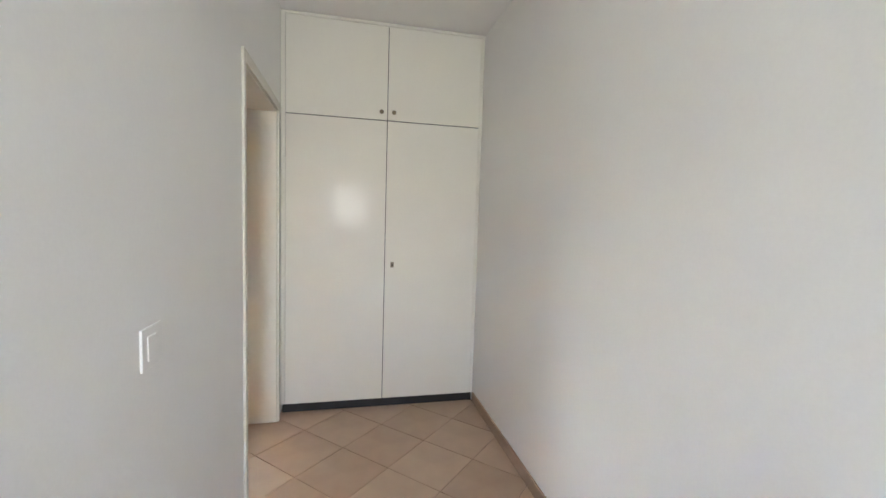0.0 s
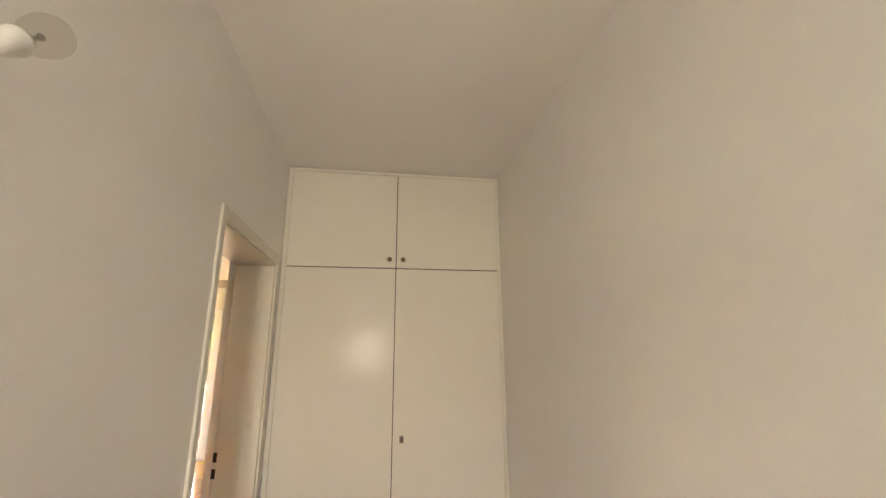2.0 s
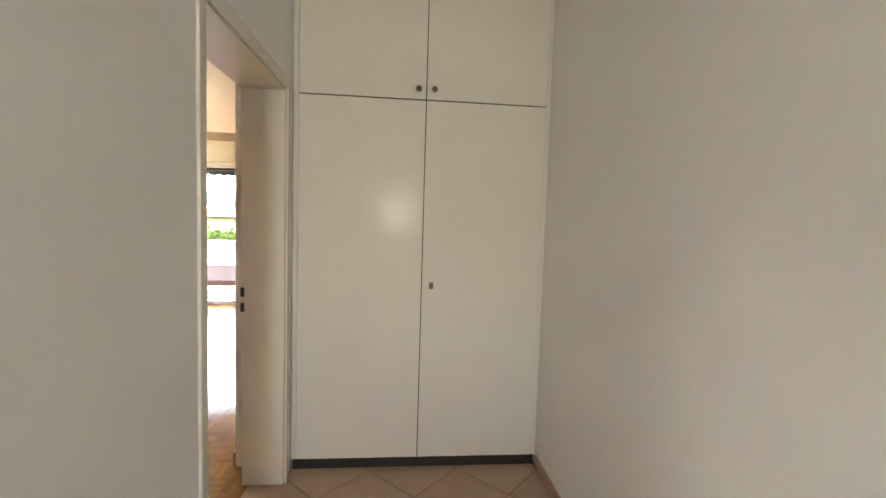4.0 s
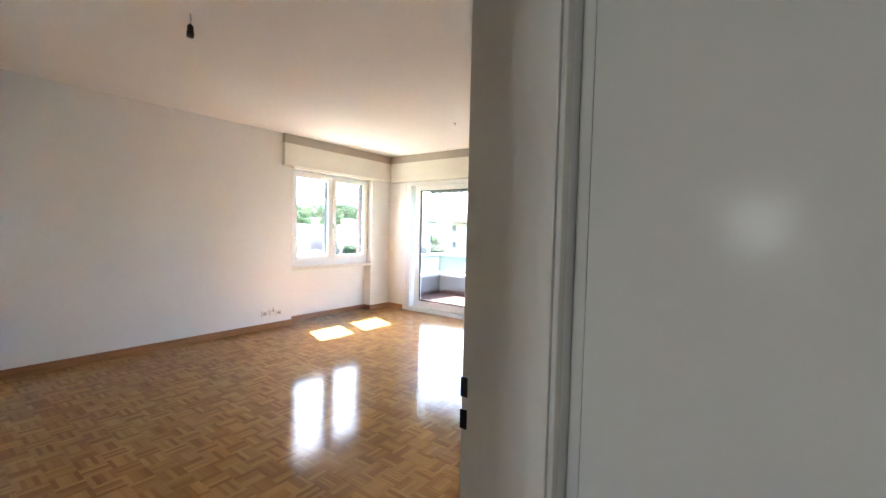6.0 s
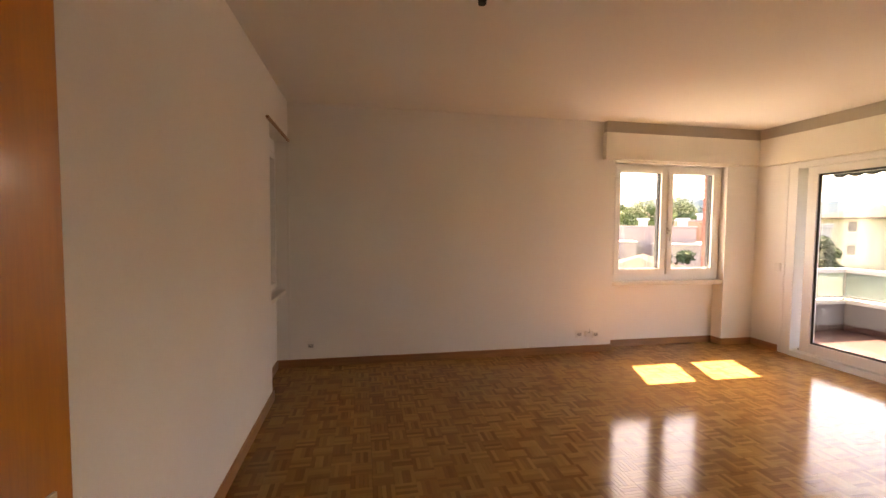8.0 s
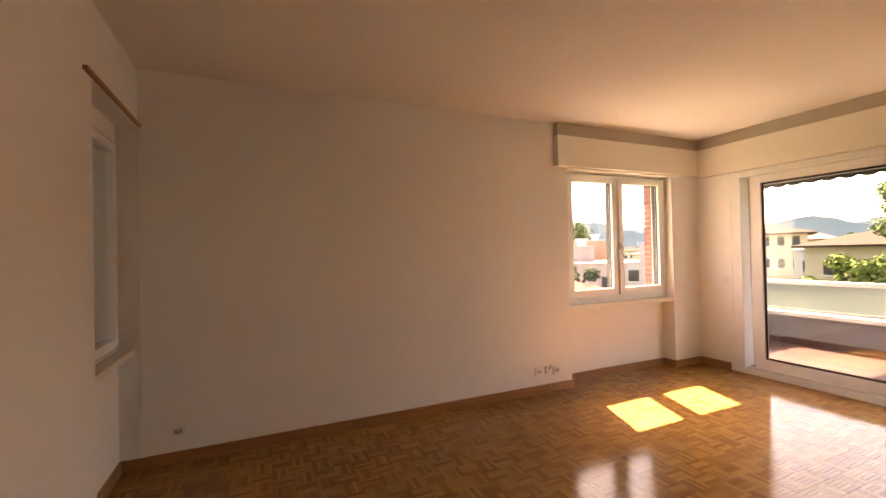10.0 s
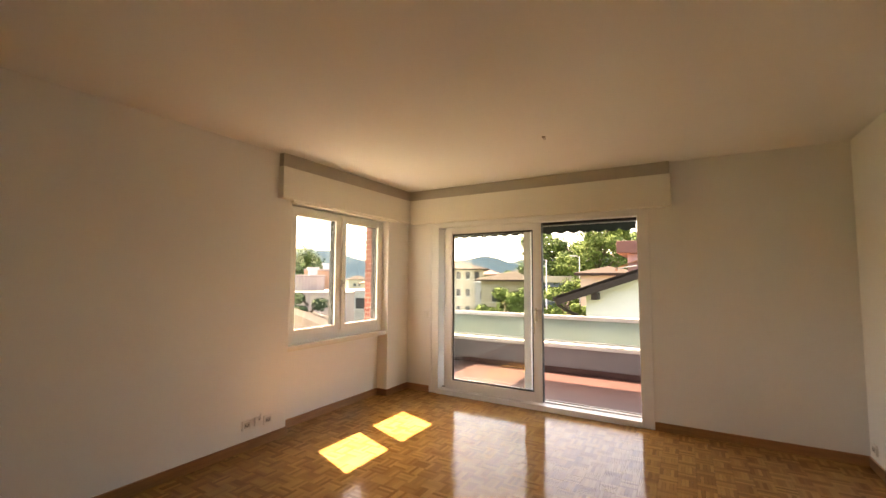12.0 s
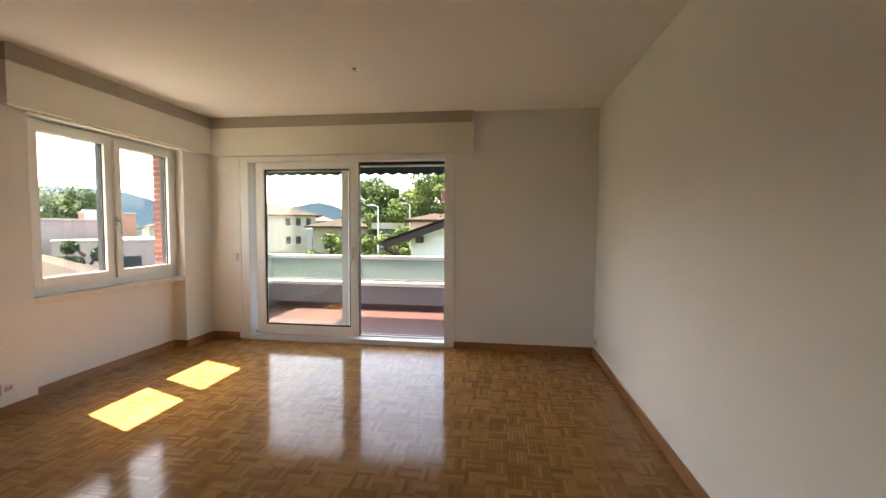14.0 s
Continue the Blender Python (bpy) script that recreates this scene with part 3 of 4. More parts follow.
# ---- balcony ----
balcony = structure("balcony_floor", boxes((-0.60, 4.4, 0.30, 2.35, -0.25, -0.055), (0.46, 2.99, 0.171, 0.30, -0.25, -0.02)), M_BALC, "dull red painted balcony floor", "balcony floor")
par = thing("parapet", "grey rendered balcony parapet with a pale coping", "parapet", kind="structure")
part("wall", boxes((-0.60, 4.4, 2.20, 2.34, -0.055, 0.345), (-0.60, -0.46, 0.30, 2.20, -0.055, 0.345), (4.26, 4.4, 0.30, 2.20, -0.055, 0.345)), M_PARAPET, par)
part("coping", boxes((-0.64, 4.44, 2.15, 2.39, 0.345, 0.395), (-0.64, -0.41, 0.30, 2.149, 0.345, 0.395), (4.21, 4.44, 0.30, 2.149, 0.345, 0.395), bevel=0.006), M_COPING, par)
part("skirting", boxes((-0.46, 4.26, 2.188, 2.20, -0.055, 0.03), (-0.46, -0.448, 0.30, 2.188, -0.055, 0.03)), M_BALCSKIRT, par)
rail = thing("balcony_railing", "white railing with frosted green glass panels", "railing")
part("handrail", boxes((-0.565, 4.365, 2.235, 2.305, 0.795, 0.86), (-0.565, -0.495, 0.32, 2.234, 0.795, 0.86), bevel=0.006), M_RAIL, rail)
part("bottom_rail", boxes((-0.545, 4.345, 2.255, 2.285, 0.425, 0.45), (-0.545, -0.515, 0.32, 2.254, 0.425, 0.45), bevel=0.003), M_RAIL, rail)
xs = [-0.53, 1.15, 2.84, 4.33]
for x in xs:
    part("post", boxes((x - 0.02, x + 0.02, 2.250, 2.290, 0.395, 0.796), bevel=0.003), M_RAIL, rail)
part("post", boxes((-0.55, -0.51, 0.33, 0.37, 0.395, 0.796), bevel=0.003), M_RAIL, rail)
for a, b in zip(xs, xs[1:]):
    part("glass_panel", boxes((a + 0.024, b - 0.024, 2.264, 2.276, 0.452, 0.793)), M_MILK, rail, "frosted glass panel")
part("glass_panel", boxes((-0.536, -0.524, 0.374, 2.248, 0.452, 0.793)), M_MILK, rail, "frosted glass panel")
clip = thing("rail_clip", "grey metal holder on the balcony railing", "bracket", Matrix.Translation((2.81, 2.18, 0.80)))
part("plate", boxes((-0.03, 0.03, -0.03, 0.055, -0.06, 0.03), bevel=0.006), M_STEEL, clip)
part("rod", tube([(0, -0.01, -0.06), (0, -0.01, -0.38)], 0.009), M_STEEL, clip)
M_DRY = material("dry_leaf", (0.24, 0.15, 0.07), 0.9, var=0.3, scale=30, grain=90, bump=0.1)
rnd = random.Random(4)
bm = bmesh.new()
for k in range(150):
    c = Vector((rnd.uniform(0.6, 3.6), rnd.uniform(2.17, 2.24), 0.398 + rnd.uniform(0, 0.012)))
    a, r = rnd.uniform(0, 6.28), rnd.uniform(0.012, 0.03)
    vs = [bm.verts.new(c + Vector((math.cos(a + q) * r * s, math.sin(a + q) * r * s, rnd.uniform(0, 0.014)))) for q, s in ((0, 1), (1.6, 0.45), (3.14, 1), (4.7, 0.45))]
    bm.faces.new(vs)
solid("dry_leaves", bm, M_DRY, "brown dry leaves lying on the coping", "leaves", kind="stuff")

# awning, rolled in over the balcony door
aw = thing("awning", "dark green awning with a scalloped valance", "awning")
AX0, AX1, AY = 0.17, 2.84, 1.0
part("cassette", boxes((AX0 - 0.06, AX1 + 0.06, 0.302, 0.44, 2.42, 2.58), bevel=0.01), M_RAIL, aw)
part("front_bar", boxes((AX0, AX1, AY - 0.02, AY + 0.03, 2.190, 2.235), bevel=0.006), M_RAIL, aw, "white front bar")
bm = bmesh.new()
for z in (0.0, 0.006):
    row = [bm.verts.new((x, 0.40 + (AY - 0.40) * s, 2.47 + (2.24 - 2.47) * s + z)) for s in (0, 1) for x in (AX0 + 0.01, AX1 - 0.01)]
    bm.faces.new((row[0], row[1], row[3], row[2]))
part("cloth", bm, M_AWN, aw)
bm = bmesh.new()
n = 160
for i in range(n + 1):
    x = AX0 + (AX1 - AX0) * i / n
    drop = 0.085 + 0.028 * abs(math.sin(math.pi * (x - AX0) / 0.165))
    wob = 0.004 * math.sin(x * 31)
    for y in (AY - 0.012, AY - 0.008):
        bm.verts.new((x, y + wob, 2.191))
        bm.verts.new((x, y + wob * 2, 2.191 - drop))
bm.verts.ensure_lookup_table()
for i in range(n):
    a, b = 4 * i, 4 * i + 4
    v = bm.verts
    bm.faces.new((v[a], v[b], v[b + 1], v[a + 1]))
    bm.faces.new((v[a + 2], v[a + 3], v[b + 3], v[b + 2]))
    bm.faces.new((v[a + 1], v[b + 1], v[b + 3], v[a + 3]))
part("valance", bm, M_AWN, aw, "scalloped dark green valance")
for x in (AX0 + 0.25, AX1 - 0.25):
    part("arm", tube([(x, 0.42, 2.44), (x + 0.05, 0.7, 2.33), (x, AY, 2.21)], 0.016), M_RAIL, aw)

# ---- outside ----
EYE = Vector((3.5, -4.7, 1.3))


def far(bearing, dist, z=0.0):
    """A place at a bearing to the left of north, seen from the living room."""
    b = radians(bearing)
    return Vector((EYE.x - dist * math.sin(b), EYE.y + dist * math.cos(b), z))


GZ = -7.0
M_GRASS = material("meadow_ground", (0.075, 0.10, 0.035), 0.95, var=0.35, scale=0.08, grain=1.5, bump=0.3, depth=0.05)
M_HILL = material("wooded_hill_painted_haze", (0.005, 0.009, 0.011), 0.95, spec=0.0, var=0.25, scale=0.012, grain=0.08, bump=0.3, depth=3.0)
M_HILLFAR = material("far_hill_painted_haze", (0.008, 0.011, 0.013), 0.95, spec=0.0, var=0.08, scale=0.008, grain=0.05, bump=0.1, depth=3.0)
# Bluish emission on both ridges stands in for distance haze.
for m, haze_glow in ((M_HILL, (0.0170, 0.0300, 0.0450)), (M_HILLFAR, (0.032, 0.049, 0.066))):
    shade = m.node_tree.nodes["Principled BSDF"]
    shade.inputs["Emission Color"].default_value, shade.inputs["Emission Strength"].default_value = (*haze_glow, 1), 1.0
M_RENDER = material("cream_render", (0.34, 0.30, 0.23), 0.9, var=0.07, scale=0.6, grain=12, bump=0.1)
M_YELLOW = material("pale_yellow_render", (0.31, 0.27, 0.20), 0.9, var=0.07, scale=0.6, grain=12, bump=0.1)
M_GREYW = material("pale_grey_render", (0.28, 0.285, 0.29), 0.9, var=0.07, scale=0.6, grain=12, bump=0.1)
M_PINKW = material("rose_render", (0.36, 0.21, 0.21), 0.9, var=0.06, scale=0.6, grain=12, bump=0.1)
M_PEACH = material("pinkish_render", (0.27, 0.215, 0.198), 0.9, var=0.07, scale=0.6, grain=12, bump=0.1)
M_ORANGEW = material("apricot_render", (0.34, 0.19, 0.12), 0.9, var=0.07, scale=0.6, grain=12, bump=0.1)
M_WHITEW = material("white_render", (0.42, 0.43, 0.44), 0.9, var=0.05, scale=0.8, grain=15, bump=0.15)
M_ROOFBR = pieces_material("brown_roof_tile", (0.024, 0.017, 0.013), (0.042, 0.031, 0.024), 0.9, 12.0)
M_ROOFBR.node_tree.nodes["Principled BSDF"].inputs["Specular IOR Level"].default_value = 0.15
M_ROOFRED = material("red_brown_fascia", (0.12, 0.045, 0.033), 0.8, var=0.15, scale=1.0, grain=10, bump=0.1)
M_BARGE = material("dark_barge_wood", (0.020, 0.014, 0.012), 0.7, spec=0.2, var=0.3, scale=2, grain=30, bump=0.1, stretch=(0.3, 4, 4))
M_PANE = material("dark_window_pane", (0.025, 0.03, 0.034), 0.2, spec=0.15, var=0.2, scale=1, grain=5, bump=0.0)
M_BARK = material("bark", (0.10, 0.075, 0.055), 0.95, var=0.3, scale=3, grain=25, bump=0.5, depth=0.02)
M_ORANGECL = material("apricot_awning_cloth", (0.45, 0.25, 0.13), 0.85, var=0.08, scale=4, grain=60, bump=0.05)
M_BLUECL = material("blue_awning_cloth", (0.10, 0.13, 0.22), 0.85, var=0.08, scale=4, grain=60, bump=0.05)


def leaf_material(name, dark, light):
    m = pieces_material(name, dark, light, 0.7, 3.0, (1, 1, 1), 0.0, 0.0)
    m.node_tree.nodes["Principled BSDF"].inputs["Specular IOR Level"].default_value = 0.08
    return m


M_LEAF = leaf_material("broad_leaves", (0.022, 0.045, 0.011), (0.085, 0.130, 0.034))
M_LEAFY = leaf_material("bright_leaves", (0.036, 0.064, 0.013), (0.105, 0.150, 0.038))
M_LEAFD = leaf_material("dark_conifer_leaves", (0.010, 0.022, 0.010), (0.035, 0.06, 0.025))
M_LEAFS = leaf_material("silvery_leaves", (0.08, 0.095, 0.06), (0.20, 0.22, 0.15))

bm = bmesh.new()
bmesh.ops.create_grid(bm, x_segments=24, y_segments=24, size=4000)
for v in bm.verts:
    v.co.z = GZ
structure("ground", bm, M_GRASS, "green valley floor reaching to the hills", "ground")


def ridge(name, dist, mat, label, peaks, floor_deg, seed):
    bm = bmesh.new()
    rows, steps = 7, 300
    grid = []
    for i in range(steps + 1):
        b = -60 + 190 * i / steps
        e = floor_deg + sum(h * math.exp(-((b - c) / w) ** 2) for c, w, h in peaks)
        e += 0.22 * noise.noise((b * 0.35, seed, 0)) + 0.10 * noise.noise((b * 1.5, seed, 3)) + 0.05 * noise.noise((b * 5, seed, 7))
        top = EYE.z + dist * math.tan(radians(max(e, 0.3)))
        col = []
        for j in range(rows):
            s = j / (rows - 1)
            d = dist * (0.72 + 0.28 * s) + 25 * noise.noise((b * 0.8, s * 4, seed))
            col.append(bm.verts.new((*far(b, d).xy, GZ - 5 + (top - GZ + 5) * (s ** 1.3))))
        grid.append(col)
    for a, c in zip(grid, grid[1:]):
        for j in range(rows - 1):
            bm.faces.new((a[j], c[j], c[j + 1], a[j + 1])).smooth = True
    return structure(name, bm, mat, label, "hills")


ridge("backdrop_hills", 1400, M_HILL, "wooded hills beyond the town with blue haze painted in", [(24.0, 3.4, 1.35), (28.5, 3.6, 0.65), (60, 5.0, 3.4), (46, 4.5, 2.1), (80, 12, 3.5), (-20, 15, 1.0)], 1.5, 1.0)
ridge("backdrop_far_hills", 2600, M_HILLFAR, "pale far mountains with haze painted in", [(17.5, 3, 1.0), (36, 5, 1.2), (50, 6, 2.0), (5, 8, 1.0)], 1.9, 5.0)


def hip_roof(bm, w, d, z, rise, over, thick=0.18):
    """A hip roof over a w by d plan, with its eave at z."""
    W, D = w / 2 + over, d / 2 + over
    r = max(W - D, 0.0) if W > D else 0.0
    q = max(D - W, 0.0) if D > W else 0.0
    low = [bm.verts.new((x, y, z)) for x, y in ((-W, -D), (W, -D), (W, D), (-W, D))]
    mid = [bm.verts.new((v.co.x, v.co.y, z + thick)) for v in low]
    a, b = bm.verts.new((-r, -q, z + rise)), bm.verts.new((r, q, z + rise))
    bm.faces.new(low[::-1])
    for i in range(4):
        bm.faces.new((low[i], low[(i + 1) % 4], mid[(i + 1) % 4], mid[i]))
    if W > D:
        sides = ((mid[0], mid[1], b, a), (mid[1], mid[2], b), (mid[2], mid[3], a, b), (mid[3], mid[0], a))
    else:
        sides = ((mid[0], mid[1], a), (mid[1], mid[2], b, a), (mid[2], mid[3], b), (mid[3], mid[0], a, b))
    for f in sides:
        bm.faces.new(f)


def house(name, label, at, turn_deg, w, d, eave, wall, roof, rise=1.4, over=0.6, windows=(), flat=False, shutters=False, chimneys=()):
    """A house on the ground. windows: (along, z, width, height) on the side that faces the flat."""
    h = thing(name, label, "house", Matrix.Translation((at.x, at.y, GZ)) @ Matrix.Rotation(radians(turn_deg), 4, "Z"))
    top = eave - GZ
    part("wall", boxes((-w / 2, w / 2, -d / 2, d / 2, 0, top)), wall, h)
    bm = bmesh.new()
    if flat:
        add_box(bm, -w / 2 - over, w / 2 + over, -d / 2 - over, d / 2 + over, top + 0.003, top + rise, 0.03)
    else:
        hip_roof(bm, w, d, top + 0.003, rise, over)
    part("roof", bm, roof, h)
    for x, z, ww, hh in windows:
        z -= GZ
        win = part("window", boxes((x - ww / 2, x + ww / 2, -d / 2 - 0.03, -d / 2 + 0.05, z, z + hh)), M_PANE, h)
        part("sill", boxes((x - ww / 2 - 0.1, x + ww / 2 + 0.1, -d / 2 - 0.12, -d / 2 - 0.031, z - 0.1, z)), M_WHITEW, win)
        if shutters:
            for s in (-1, 1):
                c = x + s * (ww / 2 + 0.25)
                part("shutter", boxes((c - 0.22, c + 0.22, -d / 2 - 0.07, -d / 2 - 0.005, z, z + hh)), M_BARGE, win)
    for x, y in chimneys:
        part("chimney", boxes((x - 0.25, x + 0.25, y - 0.25, y + 0.25, top + 0.1, top + rise + 0.35), (x - 0.35, x + 0.35, y - 0.35, y + 0.35, top + rise + 0.351, top + rise + 0.47)), M_WHITEW, h)
    return h


three = [(x, z, 0.75, 1.25) for x in (-4.0, 3.1, 4.7, 6.3) for z in (1.35, -1.65, -4.6)]
house("house", "cream three-storey house with a brown hip roof", far(30.4, 80), 27, 15.0, 14, 2.95, M_RENDER, M_ROOFBR, 2.3, 1.0, three, chimneys=[(-1, 0)])
house("house", "pale grey flat-roofed building among the houses", far(23.4, 66), 22, 5.5, 8, 0.7, M_GREYW, M_GREYW, 0.25, 0.2, [(-1.2, -1.6, 1.6, 1.2), (1.4, -1.6, 1.2, 1.2)], flat=True)
house("house", "red-brown roofed far house", far(25.2, 95), 20, 9, 8, 2.2, M_RENDER, M_ROOFRED, 1.8, 0.5, [(-2, 0, 1, 1.2), (2, 0, 1, 1.2)])
house("house", "pale yellow long house with a low brown roof", far(19.4, 52), 18, 9.5, 9, 1.15, M_YELLOW, M_ROOFBR, 1.5, 0.8, [(-3, -1.2, 1.1, 1.3), (-0.5, -1.2, 1.1, 1.3), (2.2, -1.2, 1.6, 1.3)])
house("house", "grey-blue block behind the dark tree", far(38.0, 42), 38, 4.2, 6, 1.6, M_GREYW, M_GREYW, 0.3, 0.1, [(0, -1.5, 1.2, 1.2)], flat=True)
house("house", "low modern building with dark glazing and pale roof slab", far(12.4, 44), 10, 6.0, 6, 1.1, M_BLUECL, M_RENDER, 0.6, 0.5, [(-1.5, -0.6, 2.2, 1.3), (1.4, -0.6, 2.0, 1.3)], flat=True)
house("house", "rose rendered house with a red-brown flat roof edge", far(0.2, 26), 2, 5.2, 8, 2.7, M_PINKW, M_ROOFRED, 0.6, 0.45, [(0.3, 0.6, 1.0, 1.3)], flat=True)
house("house", "low pale house behind the neighbour's roof", far(8.8, 33), 8, 3.6, 5, 1.7, M_RENDER, M_ROOFBR, 0.7, 0.4, [(-0.6, 0.2, 0.8, 1.0)])
house("house", "pinkish flat-roofed apartment block with white chimney caps", far(51.6, 30), 52, 4.6, 8, 1.5, M_PEACH, M_PEACH, 0.12, 0.04, [(-1.0, -2.2, 0.9, 1.4), (1.0, -2.2, 0.9, 1.4)], flat=True, chimneys=[(-0.4, -2.5), (1.7, -2.8)])
house("house", "lower pinkish block of the apartment terrace", far(46.8, 27), 46, 3.6, 6, 0.55, M_PEACH, M_PEACH, 0.12, 0.04, [(0.9, -1.3, 0.8, 1.2)], flat=True)
house("house", "apricot rendered stair tower of the terrace", far(46.6, 33), 46, 2.6, 4, 1.95, M_ORANGEW, M_PEACH, 0.12, 0.04, [], flat=True, chimneys=[(0.2, 0)])
house("house", "pinkish terrace block with a blue awning", far(58.0, 26), 57, 4.2, 6, 0.65, M_PEACH, M_PEACH, 0.12, 0.04, [(0.6, -2.0, 0.9, 2.0), (-1.2, -1.4, 0.8, 1.0)], flat=True)
house("house", "grey building farther down the valley", far(43.6, 60), 42, 8, 8, -0.4, M_GREYW, M_GREYW, 0.2, 0.1, [(-2, -2.6, 1.2, 1.4), (0, -2.6, 1.2, 1.4), (2, -2.6, 1.2, 1.4)], flat=True)
house("house", "low house with a brown tile roof below the window", far(52.0, 17), 50, 4.4, 7, -0.75, M_RENDER, M_ROOFBR, 1.15, 0.5, [])
awn2 = thing("small_awning", "small blue awning over a terrace door", "awning", Matrix.Translation(far(57.2, 22.6, 0.15)) @ Matrix.Rotation(radians(57), 4, "Z"))
bm = bmesh.new()
v = [bm.verts.new(p) for p in ((-0.8, 0.6, 0.35), (0.8, 0.6, 0.35), (0.8, -0.4, 0), (-0.8, -0.4, 0), (0.8, -0.4, -0.15), (-0.8, -0.4, -0.15))]
bm.faces.new(v[:4])
bm.faces.new((v[3], v[2], v[4], v[5]))
part("cloth", bm, M_BLUECL, awn2)
for k in range(14):
    b, d = 14 + 4.1 * k + rnd.uniform(-1, 1), rnd.uniform(110, 260)
    house("house", "far pale house in the valley", far(b, d), b + rnd.uniform(-25, 25), rnd.uniform(9, 16), 9, -3.2 + rnd.uniform(0, 3) + d * 0.006, rnd.choice((M_RENDER, M_GREYW, M_YELLOW, M_PEACH)), M_ROOFBR if k % 3 else M_ROOFRED, 2.0, 0.5, [(-2.5, -2.5, 1.3, 1.3), (0, -2.5, 1.3, 1.3), (2.5, -2.5, 1.3, 1.3)])

# neighbour's house with the dark gable edge
nb = thing("neighbour_house", "white neighbouring house with a dark wooden roof edge", "house", Matrix.Translation((0, 8.0, GZ)))
SL, X0, Z0 = 0.355, -0.05, 0.90 - GZ
RX, YD = 5.6, 8.0
zr = lambda x: Z0 + SL * (x - X0)
bm = bmesh.new()
wall_x0 = 0.72
prof = [(wall_x0, 0), (2 * RX - wall_x0, 0), (2 * RX - wall_x0, zr(wall_x0) - 0.1), (RX, zr(RX) - 0.1), (wall_x0, zr(wall_x0) - 0.1)]
a = [bm.verts.new((x, 0.45, z)) for x, z in prof]
b = [bm.verts.new((x, YD - 0.45, z)) for x, z in prof]
bm.faces.new(a)
bm.faces.new(b[::-1])
for i in range(5):
    bm.faces.new((a[i], b[i], b[(i + 1) % 5], a[(i + 1) % 5]))
part("wall", bm, M_WHITEW, nb, "white rendered gable wall")
for s in (0, 1):
    xa, xb = (X0, RX) if s == 0 else (2 * RX - X0, RX)
    for y0, y1 in ((-0.02, 0.03), (YD - 0.03, YD + 0.02)):
        bm = bmesh.new()
        v = [bm.verts.new((x, y, z)) for y in (y0, y1) for x, z in ((xa, Z0 - 0.24), (xb, zr(RX) - 0.24), (xb, zr(RX) + 0.05), (xa, Z0 + 0.05))]
        bm.faces.new(v[:4])
        bm.faces.new(v[4:][::-1])
        for i in range(4):
            bm.faces.new((v[i], v[i + 4], v[(i + 1) % 4 + 4], v[(i + 1) % 4]))
        part("barge_board", bm, M_BARGE, nb, "dark brown barge board")
bm = bmesh.new()
for s in (0, 1):
    xa, xb = (X0, RX) if s == 0 else (2 * RX - X0, RX)
    v = [bm.verts.new((x, y, z)) for z in (0, 0.05) for x, y, z in ((xa, 0.03, Z0 - 0.10 + z), (xb, 0.03, zr(RX) - 0.10 + z), (xb, YD - 0.03, zr(RX) - 0.10 + z), (xa, YD - 0.03, Z0 - 0.10 + z))]
    bm.faces.new(v[:4])
    bm.faces.new(v[4:][::-1])
    for i in range(4):
        bm.faces.new((v[i], v[i + 4], v[(i + 1) % 4 + 4], v[(i + 1) % 4]))
deck = part("roof", bm, M_BARGE, nb)
tile = mesh_of("roof_tile", boxes((-0.19, 0.21, -0.10, 0.10, 0.0, 0.025), (-0.19, 0.21, -0.10, -0.055, 0.025, 0.055)), M_ROOFBR)
ang = math.atan(SL)
for i in range(15):
    for j in range(18):
        t = new("roof_tile", tile)
        t.parent = deck
        x = X0 + 0.12 + i * 0.36
        t.matrix_basis = Matrix.Translation((x, -0.02 + 0.10 + j * 0.2, zr(x) - 0.04 + rnd.uniform(0, 0.006))) @ Matrix.Rotation(-ang - 0.03, 4, "Y")
part("purlin", boxes((0.95, 1.13, 0.0, 0.46, zr(1.0) - 0.42, zr(1.0) - 0.22)), M_BARGE, nb, "dark beam end")
part("purlin", boxes((RX - 0.1, RX + 0.1, 0.0, 0.46, zr(RX) - 0.5, zr(RX) - 0.28)), M_BARGE, nb, "dark beam end")
part("gutter", tube([(X0 - 0.06, -0.02, Z0 - 0.06), (X0 - 0.06, YD, Z0 - 0.06)], 0.065, 12), M_BARGE, nb)
part("downpipe", tube([(X0 - 0.05, 0.12, Z0 - 0.10), (X0 + 0.0, 0.14, Z0 - 0.24), (X0 + 0.22, 0.25, Z0 - 0.40), (wall_x0 - 0.1, 0.4, Z0 - 0.62), (wall_x0 - 0.05, 0.42, Z0 - 0.8), (wall_x0 - 0.05, 0.42, 0)], 0.05, 10), M_BARGE, nb)
sun_awn = thing("terrace_awning", "apricot awning on the rose house's terrace", "awning", Matrix.Translation(far(6.9, 21.5, 2.0)) @ Matrix.Rotation(radians(5), 4, "Z"))
bm = bmesh.new()
v = [bm.verts.new(p) for p in ((1.25, 0, 0.65), (1.25, 2.0, 0.65), (-0.45, 2.0, 0.0), (-0.45, 0, 0.0), (-0.45, 2.0, -0.15), (-0.45, 0, -0.15))]
bm.faces.new(v[:4])
bm.faces.new((v[3], v[2], v[4], v[5]))
part("cloth", bm, M_ORANGECL, sun_awn)
part("arm", tube([(-0.4, 0.1, -0.02), (1.2, 0.1, 0.2)], 0.03), M_RAIL, sun_awn)


